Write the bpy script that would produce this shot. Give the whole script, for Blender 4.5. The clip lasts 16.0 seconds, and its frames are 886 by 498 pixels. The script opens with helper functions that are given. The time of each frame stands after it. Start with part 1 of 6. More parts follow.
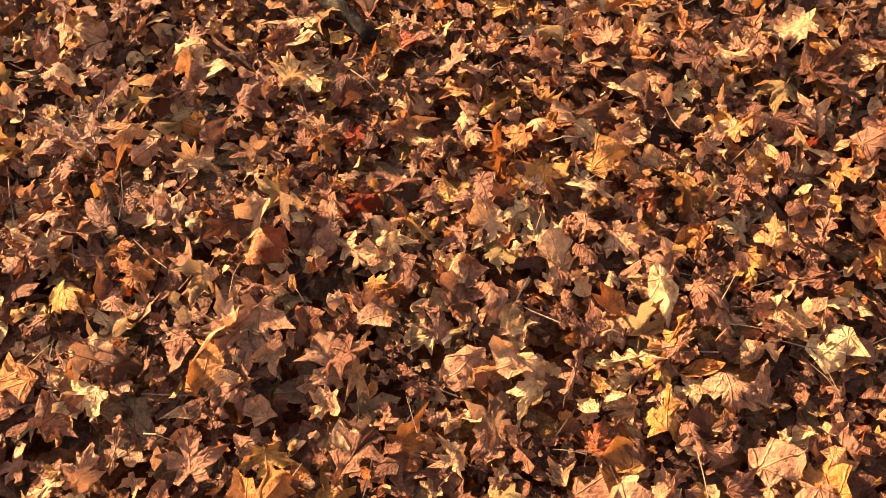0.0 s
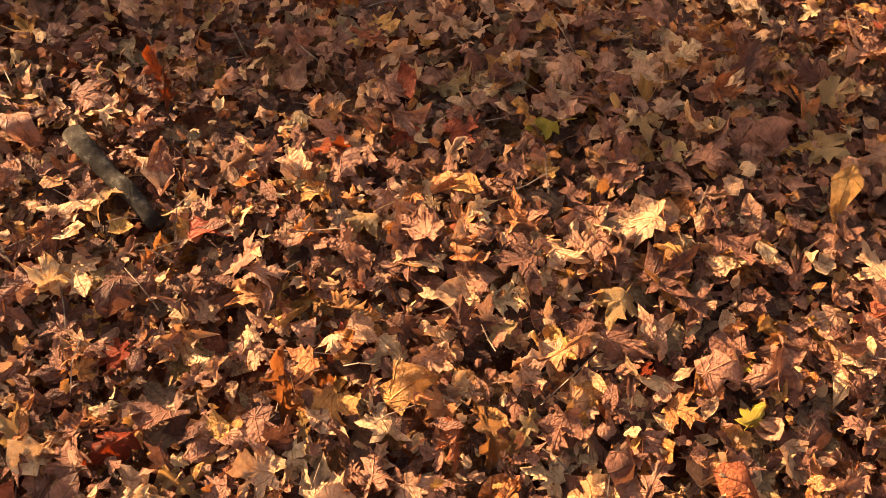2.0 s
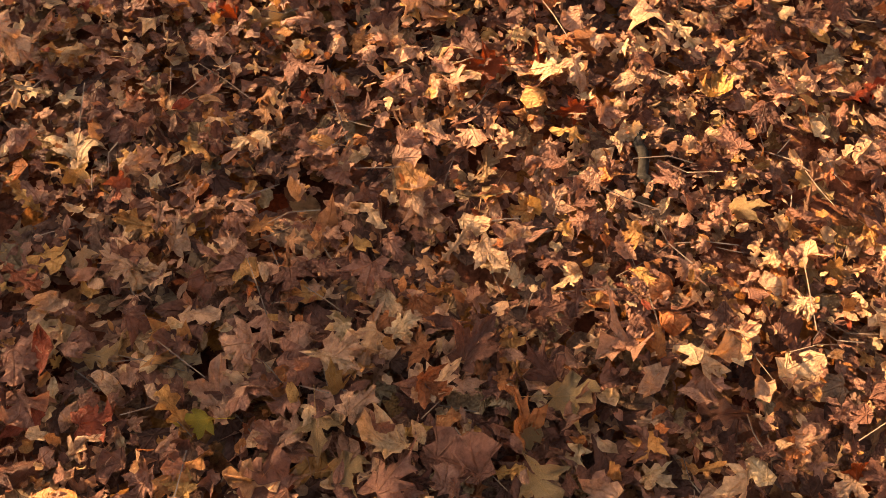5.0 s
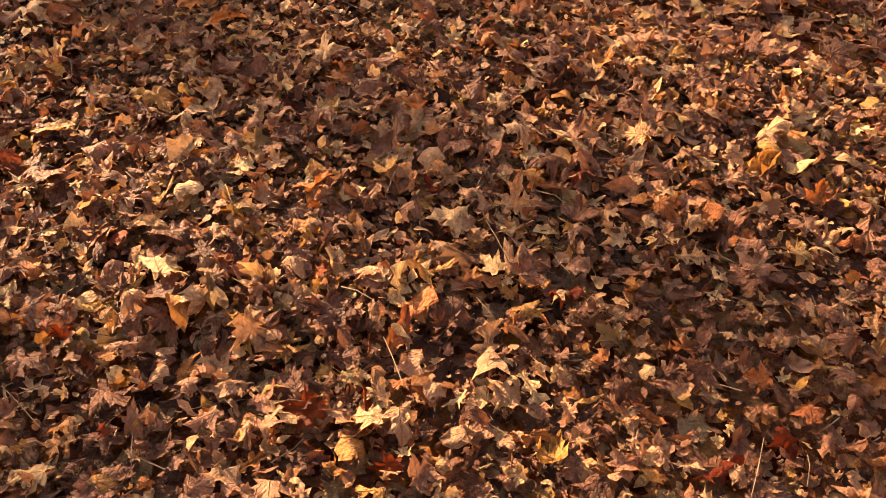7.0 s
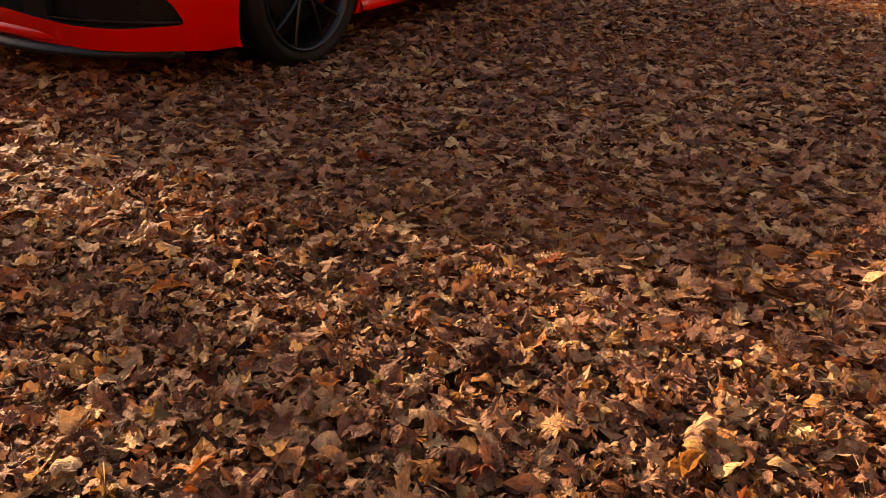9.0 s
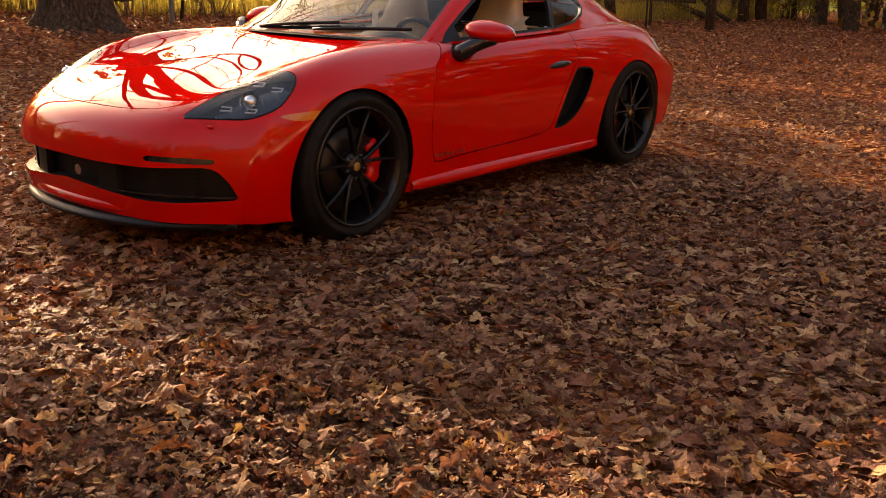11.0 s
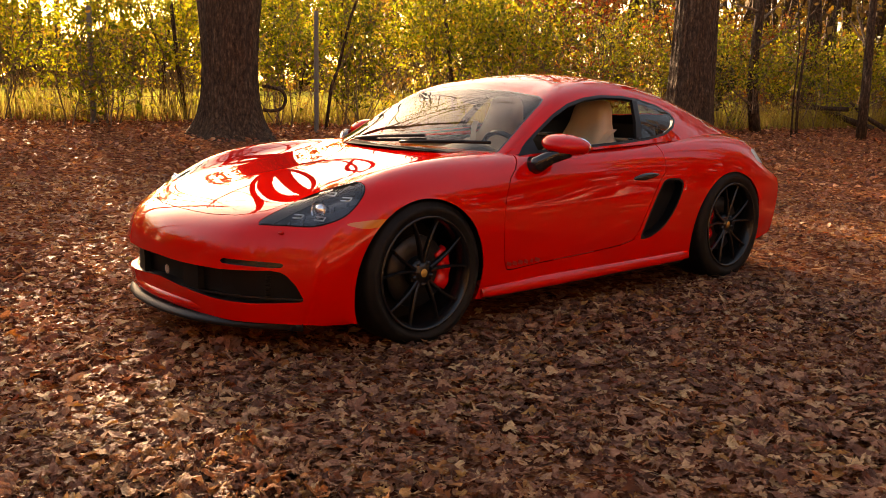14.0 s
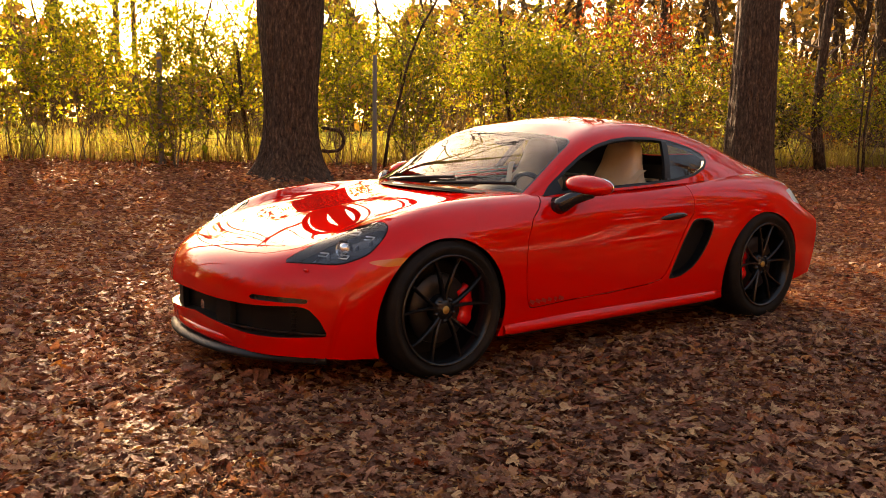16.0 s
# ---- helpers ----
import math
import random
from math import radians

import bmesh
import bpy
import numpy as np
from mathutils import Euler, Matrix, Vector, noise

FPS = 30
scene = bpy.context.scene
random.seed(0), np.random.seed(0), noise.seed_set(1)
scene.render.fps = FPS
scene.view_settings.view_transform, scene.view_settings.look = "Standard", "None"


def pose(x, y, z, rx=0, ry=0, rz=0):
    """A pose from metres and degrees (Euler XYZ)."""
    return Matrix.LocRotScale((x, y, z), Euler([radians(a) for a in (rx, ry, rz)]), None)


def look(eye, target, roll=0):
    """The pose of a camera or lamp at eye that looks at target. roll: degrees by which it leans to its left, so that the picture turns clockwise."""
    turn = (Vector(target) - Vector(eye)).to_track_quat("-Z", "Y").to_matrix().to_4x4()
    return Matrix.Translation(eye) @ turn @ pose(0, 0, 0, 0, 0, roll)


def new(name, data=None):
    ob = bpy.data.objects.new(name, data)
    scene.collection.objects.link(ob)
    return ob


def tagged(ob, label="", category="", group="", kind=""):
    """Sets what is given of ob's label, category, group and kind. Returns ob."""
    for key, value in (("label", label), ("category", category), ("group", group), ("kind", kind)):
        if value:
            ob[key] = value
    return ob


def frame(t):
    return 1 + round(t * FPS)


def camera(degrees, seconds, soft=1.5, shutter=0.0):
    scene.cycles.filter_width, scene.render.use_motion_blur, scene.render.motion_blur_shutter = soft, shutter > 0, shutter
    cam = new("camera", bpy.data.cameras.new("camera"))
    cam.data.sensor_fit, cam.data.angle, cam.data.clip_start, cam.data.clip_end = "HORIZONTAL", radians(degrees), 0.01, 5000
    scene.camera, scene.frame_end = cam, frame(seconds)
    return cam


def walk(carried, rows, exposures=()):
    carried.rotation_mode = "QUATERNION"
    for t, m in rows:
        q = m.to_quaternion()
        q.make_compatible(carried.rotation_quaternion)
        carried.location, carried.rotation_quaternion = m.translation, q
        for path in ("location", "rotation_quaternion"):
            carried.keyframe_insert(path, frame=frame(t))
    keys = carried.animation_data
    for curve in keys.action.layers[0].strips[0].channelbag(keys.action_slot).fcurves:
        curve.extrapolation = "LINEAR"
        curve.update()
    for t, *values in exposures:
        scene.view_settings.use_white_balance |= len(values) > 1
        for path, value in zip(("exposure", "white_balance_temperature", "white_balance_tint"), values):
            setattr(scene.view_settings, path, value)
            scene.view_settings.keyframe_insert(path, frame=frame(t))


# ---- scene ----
cam = camera(51.5, 16.0, 0.9)
PATH = [
    (0, (-4.381, -2.503, 1.09), (-3.438, -2.219, -0.65), 1.8),
    (0.5, (-4.286, -2.542, 1.077), (-3.328, -2.258, -0.656), 2.4),
    (1, (-4.172, -2.571, 1.072), (-3.208, -2.29, -0.658), 2.9),
    (1.5, (-4.071, -2.603, 1.077), (-3.109, -2.322, -0.653), 2.9),
    (2, (-3.984, -2.643, 1.077), (-3.017, -2.371, -0.653), 3.4),
    (2.5, (-3.896, -2.72, 1.072), (-2.916, -2.449, -0.65), 3.6),
    (3, (-3.811, -2.792, 1.072), (-2.835, -2.521, -0.653), 4.1),
    (3.2, (-3.772, -2.824, 1.071), (-2.808, -2.532, -0.657), 3.3),
    (5.3, (-3.356, -2.948, 1.051), (-2.37, -2.595, -0.653), 4.5),
    (5.5, (-3.321, -2.974, 1.041), (-2.296, -2.593, -0.633), 4.3),
    (6, (-3.24, -3.038, 1.035), (-2.114, -2.572, -0.551), 3.7),
    (6.5, (-3.179, -3.098, 1.043), (-1.948, -2.529, -0.427), 3.2),
    (7, (-3.136, -3.16, 1.05), (-1.806, -2.499, -0.289), 2.9),
    (7.5, (-3.099, -3.23, 1.058), (-1.694, -2.486, -0.156), 2.6),
    (8, (-3.047, -3.284, 1.066), (-1.6, -2.47, -0.05), 2.4),
    (8.5, (-2.977, -3.322, 1.067), (-1.492, -2.442, 0.057), 2.3),
    (9, (-2.914, -3.361, 1.075), (-1.4, -2.415, 0.174), 2.1),
    (9.5, (-2.871, -3.402, 1.08), (-1.338, -2.393, 0.286), 2.0),
    (9.7, (-2.859, -3.422, 1.083), (-1.325, -2.386, 0.327), 2.0),
    (11.8, (-2.823, -3.672, 1.138), (-1.361, -2.392, 0.66), 1.6),
    (12, (-2.81, -3.69, 1.14), (-1.363, -2.389, 0.68), 1.6),
    (12.5, (-2.766, -3.736, 1.147), (-1.353, -2.385, 0.723), 1.4),
    (13, (-2.706, -3.793, 1.153), (-1.331, -2.396, 0.755), 1.3),
    (13.5, (-2.657, -3.855, 1.158), (-1.317, -2.419, 0.783), 1.2),
    (14, (-2.632, -3.912, 1.166), (-1.322, -2.442, 0.813), 1.2),
    (14.5, (-2.615, -3.959, 1.171), (-1.332, -2.46, 0.843), 1.1),
    (15, (-2.599, -4.021, 1.179), (-1.343, -2.495, 0.873), 1.0),
    (15.5, (-2.58, -4.095, 1.187), (-1.353, -2.542, 0.9), 0.9),
    (16, (-2.552, -4.152, 1.191), (-1.351, -2.577, 0.918), 0.8),
]
walk(cam, [(t, look(eye, target, roll)) for t, eye, target, roll in PATH],
     [(0, 2.54, 9300, 26), (6, 2.50, 9300, 26), (7.5, 2.22, 9300, 26), (9.5, 1.90, 9300, 26), (12, 1.96, 9300, 26), (16, 2.11, 9300, 26)])

# ---- world, sun ----
SUN_ELEV, SUN_AZ = 17.5, 16.0          # degrees; azimuth from +Y towards +X
world = bpy.data.worlds.new("world")
scene.world = world
world.use_nodes = True
wn = world.node_tree.nodes
sky = wn.new("ShaderNodeTexSky")
sky.sky_type, sky.sun_disc = "NISHITA", False
sky.sun_elevation, sky.sun_rotation = radians(SUN_ELEV), radians(SUN_AZ)
sky.air_density, sky.dust_density = 1.2, 2.2
world.node_tree.links.new(sky.outputs[0], wn["Background"].inputs[0])
wn["Background"].inputs[1].default_value = 0.118
sun_data = bpy.data.lights.new("sun", "SUN")
sun_data.energy, sun_data.angle, sun_data.color = 5.0, radians(0.6), (1.0, 0.84, 0.60)
sun = new("sun", sun_data)
sun_dir = Vector((math.sin(radians(SUN_AZ)) * math.cos(radians(SUN_ELEV)), math.cos(radians(SUN_AZ)) * math.cos(radians(SUN_ELEV)), math.sin(radians(SUN_ELEV))))
sun.matrix_world = look(sun_dir * 60, (0, 0, 0))

# ---- materials ----


def material(name, color=(0.5, 0.5, 0.5), rough=0.5, metal=0.0, **more):
    """A principled material; returns it with its node tree and its shader."""
    m = bpy.data.materials.new(name)
    m.use_nodes = True
    b = m.node_tree.nodes["Principled BSDF"]
    b.inputs["Base Color"].default_value = (*color, 1)
    b.inputs["Roughness"].default_value, b.inputs["Metallic"].default_value = rough, metal
    for key, value in more.items():
        b.inputs[key.replace("_", " ")].default_value = value
    return m, m.node_tree, b


def ramp(tree, stops, interp="LINEAR"):
    r = tree.nodes.new("ShaderNodeValToRGB")
    r.color_ramp.interpolation = interp
    e = r.color_ramp.elements
    while len(e) < len(stops):
        e.new(0.5)
    for k, (p, c) in enumerate(stops):
        e[k].position, e[k].color = p, (*c, 1)
    return r


def noise_node(tree, scale, detail=4.0, rough=0.6, coords="Object", stretch=None):
    n = tree.nodes.new("ShaderNodeTexNoise")
    n.inputs["Scale"].default_value, n.inputs["Detail"].default_value, n.inputs["Roughness"].default_value = scale, detail, rough
    c = tree.nodes.new("ShaderNodeTexCoord")
    if stretch:
        mp = tree.nodes.new("ShaderNodeMapping")
        mp.inputs["Scale"].default_value = stretch
        tree.links.new(c.outputs[coords], mp.inputs[0])
        tree.links.new(mp.outputs[0], n.inputs["Vector"])
    else:
        tree.links.new(c.outputs[coords], n.inputs["Vector"])
    return n


def mix_rgb(tree, a, b, fac, mode="MIX"):
    n = tree.nodes.new("ShaderNodeMix")
    n.data_type, n.blend_type = "RGBA", mode
    for socket, value in ((n.inputs[0], fac), (n.inputs[6], a), (n.inputs[7], b)):
        if hasattr(value, "node"):
            tree.links.new(value, socket)
        else:
            socket.default_value = value if isinstance(value, float) else (*value, 1)
    return n.outputs[2]


def bump(tree, b, height, strength=0.3, dist=0.01):
    n = tree.nodes.new("ShaderNodeBump")
    n.inputs["Strength"].default_value, n.inputs["Distance"].default_value = strength, dist
    tree.links.new(height, n.inputs["Height"])
    tree.links.new(n.outputs[0], b.inputs["Normal"])


def leaf_material(name, stops, translucency, island=True, gloss=0.45, vein=True, warm=0.55):
    """Leaf: its own tone from a ramp, blotches, veins in its plane, and light passing through."""
    m, tree, b = material(name, rough=gloss)
    node, link = tree.nodes.new, tree.links.new

    def calc(kind, x, y=0.0, z=0.0):
        n = node("ShaderNodeMath")
        n.operation = kind
        for socket, value in zip(n.inputs, (x, y, z)):
            if hasattr(value, "node"):
                link(value, socket)
            else:
                socket.default_value = value
        return n.outputs[0]
    if island:
        rnd = node("ShaderNodeNewGeometry").outputs["Random Per Island"]
    else:
        rnd = node("ShaderNodeObjectInfo").outputs["Random"]
    r = ramp(tree, stops)
    link(rnd, r.inputs[0])
    n = noise_node(tree, 60.0, 7.0, 0.75)
    blot = ramp(tree, [(0.34, (0.42, 0.31, 0.24)), (0.50, (0.90, 0.85, 0.80)), (0.62, (1.22, 1.18, 1.10))])
    link(n.outputs[0], blot.inputs[0])
    col = mix_rgb(tree, r.outputs[0], blot.outputs[0], 0.75, "MULTIPLY")
    b.inputs["Specular IOR Level"].default_value = 0.18
    if vein:
        uv = node("ShaderNodeSeparateXYZ")
        link(node("ShaderNodeTexCoord").outputs["UV"], uv.inputs[0])
        u = calc("ADD", uv.outputs[0], 0.42)
        way = calc("DIVIDE", calc("ARCTAN2", uv.outputs[1], u), 0.72)
        reach = calc("SQRT", calc("MULTIPLY_ADD", u, u, calc("MULTIPLY", uv.outputs[1], uv.outputs[1])))
        off = calc("ABSOLUTE", calc("SUBTRACT", way, calc("ROUND", way)))
        gap = calc("MULTIPLY", off, calc("MULTIPLY", reach, 0.72))
        main = calc("SUBTRACT", 1.0, calc("SMOOTH_MIN", calc("DIVIDE", gap, 0.028), 1.0, 0.2))
        side = calc("SINE", calc("MULTIPLY_ADD", gap, -26.0, calc("MULTIPLY", reach, 30.0)))
        fine = noise_node(tree, 220.0, 5.0, 0.7).outputs[0]
        crease = noise_node(tree, 75.0, 4.0, 0.65).outputs[0]
        height = calc("MULTIPLY_ADD", main, 0.45, calc("MULTIPLY_ADD", side, 0.07, calc("MULTIPLY_ADD", crease, 1.0, calc("MULTIPLY", fine, 0.8))))
        bump(tree, b, height, 1.0, 0.007)
        col = mix_rgb(tree, col, (1.25, 1.12, 0.95), calc("MULTIPLY", main, 0.55), "MULTIPLY")
    link(col, b.inputs["Base Color"])
    t = node("ShaderNodeBsdfTranslucent")
    tcol = mix_rgb(tree, col, (1.0, 0.72, 0.3), warm, "MULTIPLY")
    link(tcol, t.inputs[0])
    mx = node("ShaderNodeMixShader")
    mx.inputs[0].default_value = translucency
    link(b.outputs[0], mx.inputs[1])
    link(t.outputs[0], mx.inputs[2])
    link(mx.outputs[0], tree.nodes["Material Output"].inputs[0])
    return m


LITTER = [(0.0, (0.10, 0.038, 0.024)), (0.12, (0.17, 0.070, 0.044)), (0.28, (0.25, 0.108, 0.068)), (0.44, (0.33, 0.152, 0.097)),
          (0.58, (0.42, 0.215, 0.130)), (0.72, (0.53, 0.305, 0.172)), (0.83, (0.66, 0.44, 0.235)), (0.89, (0.40, 0.125, 0.042)), (0.95, (0.50, 0.27, 0.085)), (1.0, (0.30, 0.058, 0.030))]
# old bottom leaves: litter colours scaled down, with the gaps' shade put in
OLD_SHADED_LITTER = [(p, tuple(0.42 * q for q in c)) for p, c in LITTER]
litter_mat = leaf_material("dry_leaf", LITTER, 0.22, gloss=0.55, warm=0.2)
old_shaded_litter_mat = leaf_material("old_shaded_leaf", OLD_SHADED_LITTER, 0.05, gloss=0.7, warm=0.2)
rust_litter_mat = leaf_material("rust_litter", [(p, (1.1 * c[0], 0.84 * c[1], 0.74 * c[2])) for p, c in LITTER], 0.22, gloss=0.5, warm=0.2)
litter_one_mat = leaf_material("dry_leaf_single", LITTER, 0.28, island=False, warm=0.2)
soil_mat, tree_, b_ = material("leaf_mould", rough=1.0, Specular_IOR_Level=0.0)
w_, v_, x_ = tree_.nodes.new("ShaderNodeTexCoord"), tree_.nodes.new("ShaderNodeTexVoronoi"), tree_.nodes.new("ShaderNodeSeparateXYZ")
v_.inputs["Scale"].default_value = 26.0
tree_.links.new(mix_rgb(tree_, w_.outputs["Object"], noise_node(tree_, 30.0, 4.0).outputs[1], 0.04, "ADD"), v_.inputs["Vector"])
tree_.links.new(v_.outputs["Color"], x_.inputs[0])
r_ = ramp(tree_, [(p, (0.72 * c[0], 0.56 * c[1], 0.50 * c[2])) for p, c in LITTER])
tree_.links.new(x_.outputs[0], r_.inputs[0])
n_ = noise_node(tree_, 34.0, 8.0, 0.75)
s_ = ramp(tree_, [(0.36, (0.22, 0.20, 0.18)), (0.5, (0.8, 0.76, 0.72)), (0.64, (1.2, 1.15, 1.1))])
tree_.links.new(n_.outputs[0], s_.inputs[0])
tree_.links.new(mix_rgb(tree_, r_.outputs[0], s_.outputs[0], 0.9, "MULTIPLY"), b_.inputs["Base Color"])
bump(tree_, b_, mix_rgb(tree_, v_.outputs["Color"], n_.outputs[0], 0.5), 1.0, 0.04)

# ---- helpers for meshes ----


def mesh_from(name, verts, faces, mat, smooth=False):
    me = bpy.data.meshes.new(name)
    me.from_pydata([tuple(v) for v in verts], [], [tuple(f) for f in faces])
    if mat:
        me.materials.append(mat)
    if smooth:
        me.shade_smooth()
    me.update()
    return me


def part(name, bm, mat, parent=None, label="", smooth=False):
    """Links a bmesh or a mesh as one object under a thing or a part."""
    if isinstance(bm, bmesh.types.BMesh):
        me = bpy.data.meshes.new(name)
        bm.to_mesh(me)
        bm.free()
        me.materials.append(mat)
        if smooth:
            me.shade_smooth()
    else:
        me = bm
    ob = new(name, me)
    ob.parent = parent
    if label:
        tagged(ob, label)
    return ob


def thing(name, label, category, at=(0, 0, 0), group="", kind=""):
    e = new(name)
    e.location = at
    return tagged(e, label, category, group, kind)


def smoothstep(a, b, x):
    t = np.clip((np.asarray(x, float) - a) / (b - a), 0, 1)
    return t * t * (3 - 2 * t)


def rise(x, y):
    """Height of the ground: flat round the car, rising gently to the hedge, level past it."""
    x, y = np.asarray(x, float), np.asarray(y, float)
    s = np.clip(y - 0.8, 0, 11.5)
    g = 0.055 * (np.sqrt(s * s + 0.5) - np.sqrt(0.5))
    g = g + 0.012 * np.sin(1.7 * x + 0.6) * np.sin(1.3 * y + 1.0) + 0.006 * np.sin(4.1 * x) * np.cos(3.7 * y + 0.4)
    return g


def tube(path, radii, sides=8, cap=True):
    """Verts and faces of a tube along points with radii."""
    verts, faces = [], []
    path = [Vector(p) for p in path]
    ref = Vector((0.3, 0.9, 0.2))
    for k, p in enumerate(path):
        d = (path[min(k + 1, len(path) - 1)] - path[max(k - 1, 0)]).normalized()
        a = d.cross(ref)
        if a.length < 0.05:
            a = d.cross(Vector((1, 0, 0)))
        a.normalize()
        c = d.cross(a)
        for j in range(sides):
            t = 2 * math.pi * j / sides
            verts.append(p + (a * math.cos(t) + c * math.sin(t)) * radii[k])
    for k in range(len(path) - 1):
        for j in range(sides):
            q = (j + 1) % sides
            faces.append((k * sides + j, k * sides + q, (k + 1) * sides + q, (k + 1) * sides + j))
    if cap:
        faces.append(tuple(range(sides))[::-1])
        faces.append(tuple((len(path) - 1) * sides + j for j in range(sides)))
    return verts, faces


def joined(pieces):
    verts, faces = [], []
    for v, f in pieces:
        o = len(verts)
        verts += v
        faces += [tuple(i + o for i in q) for q in f]
    return verts, faces


def hedge_y(x):
    """The line where the litter ends and the shrubs begin."""
    return np.interp(x, (0.7, 3.4, 6.0, 10.0, 16.0, 25.0), (10.9, 10.3, 9.3, 8.4, 6.9, 6.1))


# ---- ground ----
def ground_sheet():
    xs = np.concatenate([np.linspace(-900, -30, 12), np.linspace(-24, -7, 18), np.linspace(-6, 7, 88), np.linspace(7.5, 40, 66), np.linspace(50, 900, 12)])
    ys = np.concatenate([np.linspace(-900, -30, 12), np.linspace(-24, -6, 18), np.linspace(-5, 6, 75), np.linspace(6.3, 22, 54), np.linspace(26, 900, 24)])
    gx, gy = np.meshgrid(xs, ys, indexing="ij")
    z = rise(gx, gy) - 0.012
    v = np.stack([gx, gy, z], -1).reshape(-1, 3)
    n, k = len(xs), len(ys)
    i = (np.arange(n - 1)[:, None] * k + np.arange(k - 1)[None]).reshape(-1)
    f = np.stack([i, i + k, i + k + 1, i + 1], -1)
    me = bpy.data.meshes.new("ground")
    me.from_pydata(v.tolist(), [], f.tolist())
    me.materials.append(soil_mat)
    me.materials.append(field_mat)
    me.polygons.foreach_set("material_index", (v[f].mean(1)[:, 1] > hedge_y(v[f].mean(1)[:, 0]) + 1.6).astype(int))
    me.shade_smooth()
    return tagged(new("ground", me), "leaf-covered earth running into a grassy field", "ground", kind="structure")


field_mat, tree_, b_ = material("field_grass", rough=1.0, Specular_IOR_Level=0.0)
n_ = noise_node(tree_, 0.35, 6.0, 0.6)
r_ = ramp(tree_, [(0.3, (0.26, 0.27, 0.035)), (0.55, (0.38, 0.37, 0.06)), (0.75, (0.46, 0.40, 0.10))])
tree_.links.new(n_.outputs[0], r_.inputs[0])
tree_.links.new(r_.outputs[0], b_.inputs["Base Color"])
ground = ground_sheet()


# ---- fallen leaves ----
# half outlines from the stalk to the tip; the leaf lies along x, its stalk at -x
MAPLE = ((-0.42, 0.03), (-0.60, 0.20), (-0.55, 0.46), (-0.30, 0.38), (-0.22, 0.62), (-0.02, 0.70), (0.22, 0.98), (0.20, 0.62), (0.27, 0.44), (0.15, 0.23),
         (0.42, 0.30), (0.61, 0.41), (0.66, 0.21), (0.80, 0.13), (1.02, 0.0))
MAPLE_PLAIN = ((-0.42, 0.03), (-0.57, 0.44), (-0.28, 0.40), (0.22, 0.95), (0.16, 0.26), (0.60, 0.38), (1.02, 0.0))
OAK = ((-0.95, 0.02), (-0.75, 0.08), (-0.62, 0.30), (-0.52, 0.10), (-0.30, 0.14), (-0.18, 0.46), (-0.04, 0.40), (0.04, 0.14), (0.22, 0.16), (0.36, 0.50),
       (0.50, 0.44), (0.54, 0.18), (0.70, 0.26), (0.82, 0.28), (0.90, 0.13), (1.0, 0.0))
OVAL = ((-0.95, 0.02), (-0.70, 0.25), (-0.35, 0.42), (0.0, 0.46), (0.35, 0.38), (0.70, 0.20), (1.0, 0.0))
CHIP = ((-0.62, 0.08), (-0.12, 0.62), (0.50, 0.36), (0.72, 0.0))
SCRAP = ((-0.60, 0.10), (-0.45, 0.50), (-0.05, 0.38), (0.20, 0.66), (0.62, 0.30), (0.70, 0.0))


def leaf_form(half, rings):
    """A flat leaf as rings round its middle: places in its plane, and triangles."""
    edge = np.array(list(half) + [(x, -y) for x, y in half[-2::-1]])
    if half is OAK:                      # rings that shrink towards the midrib, as the lobes are deep
        layers = [np.column_stack([edge[:, 0] * (0.9 + 0.1 * f), edge[:, 1] * f]) for f in rings]
    else:
        layers = [edge * f for f in rings]
    n = len(edge)
    p = np.vstack([np.zeros((1, 2))] + layers)
    k = np.arange(n)
    nx = (k + 1) % n
    f = [np.stack([0 * k, 1 + nx, 1 + k], -1)]
    for r in range(len(rings) - 1):
        a, b = 1 + r * n, 1 + (r + 1) * n
        f += [np.stack([a + k, b + nx, b + k], -1), np.stack([a + k, a + nx, b + nx], -1)]
    return p, np.concatenate(f)


def bend(p, way, curve):
    """Rolls leaves [n, verts, 3] round an axis in their plane; way and curve are [n, 1]."""
    c, s = np.cos(way), np.sin(way)
    u, v = c * p[..., 0] + s * p[..., 1], -s * p[..., 0] + c * p[..., 1]
    k = np.where(np.abs(curve) < 1e-3, 1e-3, curve)
    ang = k * u
    z = p[..., 2]
    u2, z2 = np.sin(ang) * (1 / k - z), 1 / k - np.cos(ang) * (1 / k - z)
    return np.stack([c * u2 - s * v, s * u2 + c * v, z2], -1)


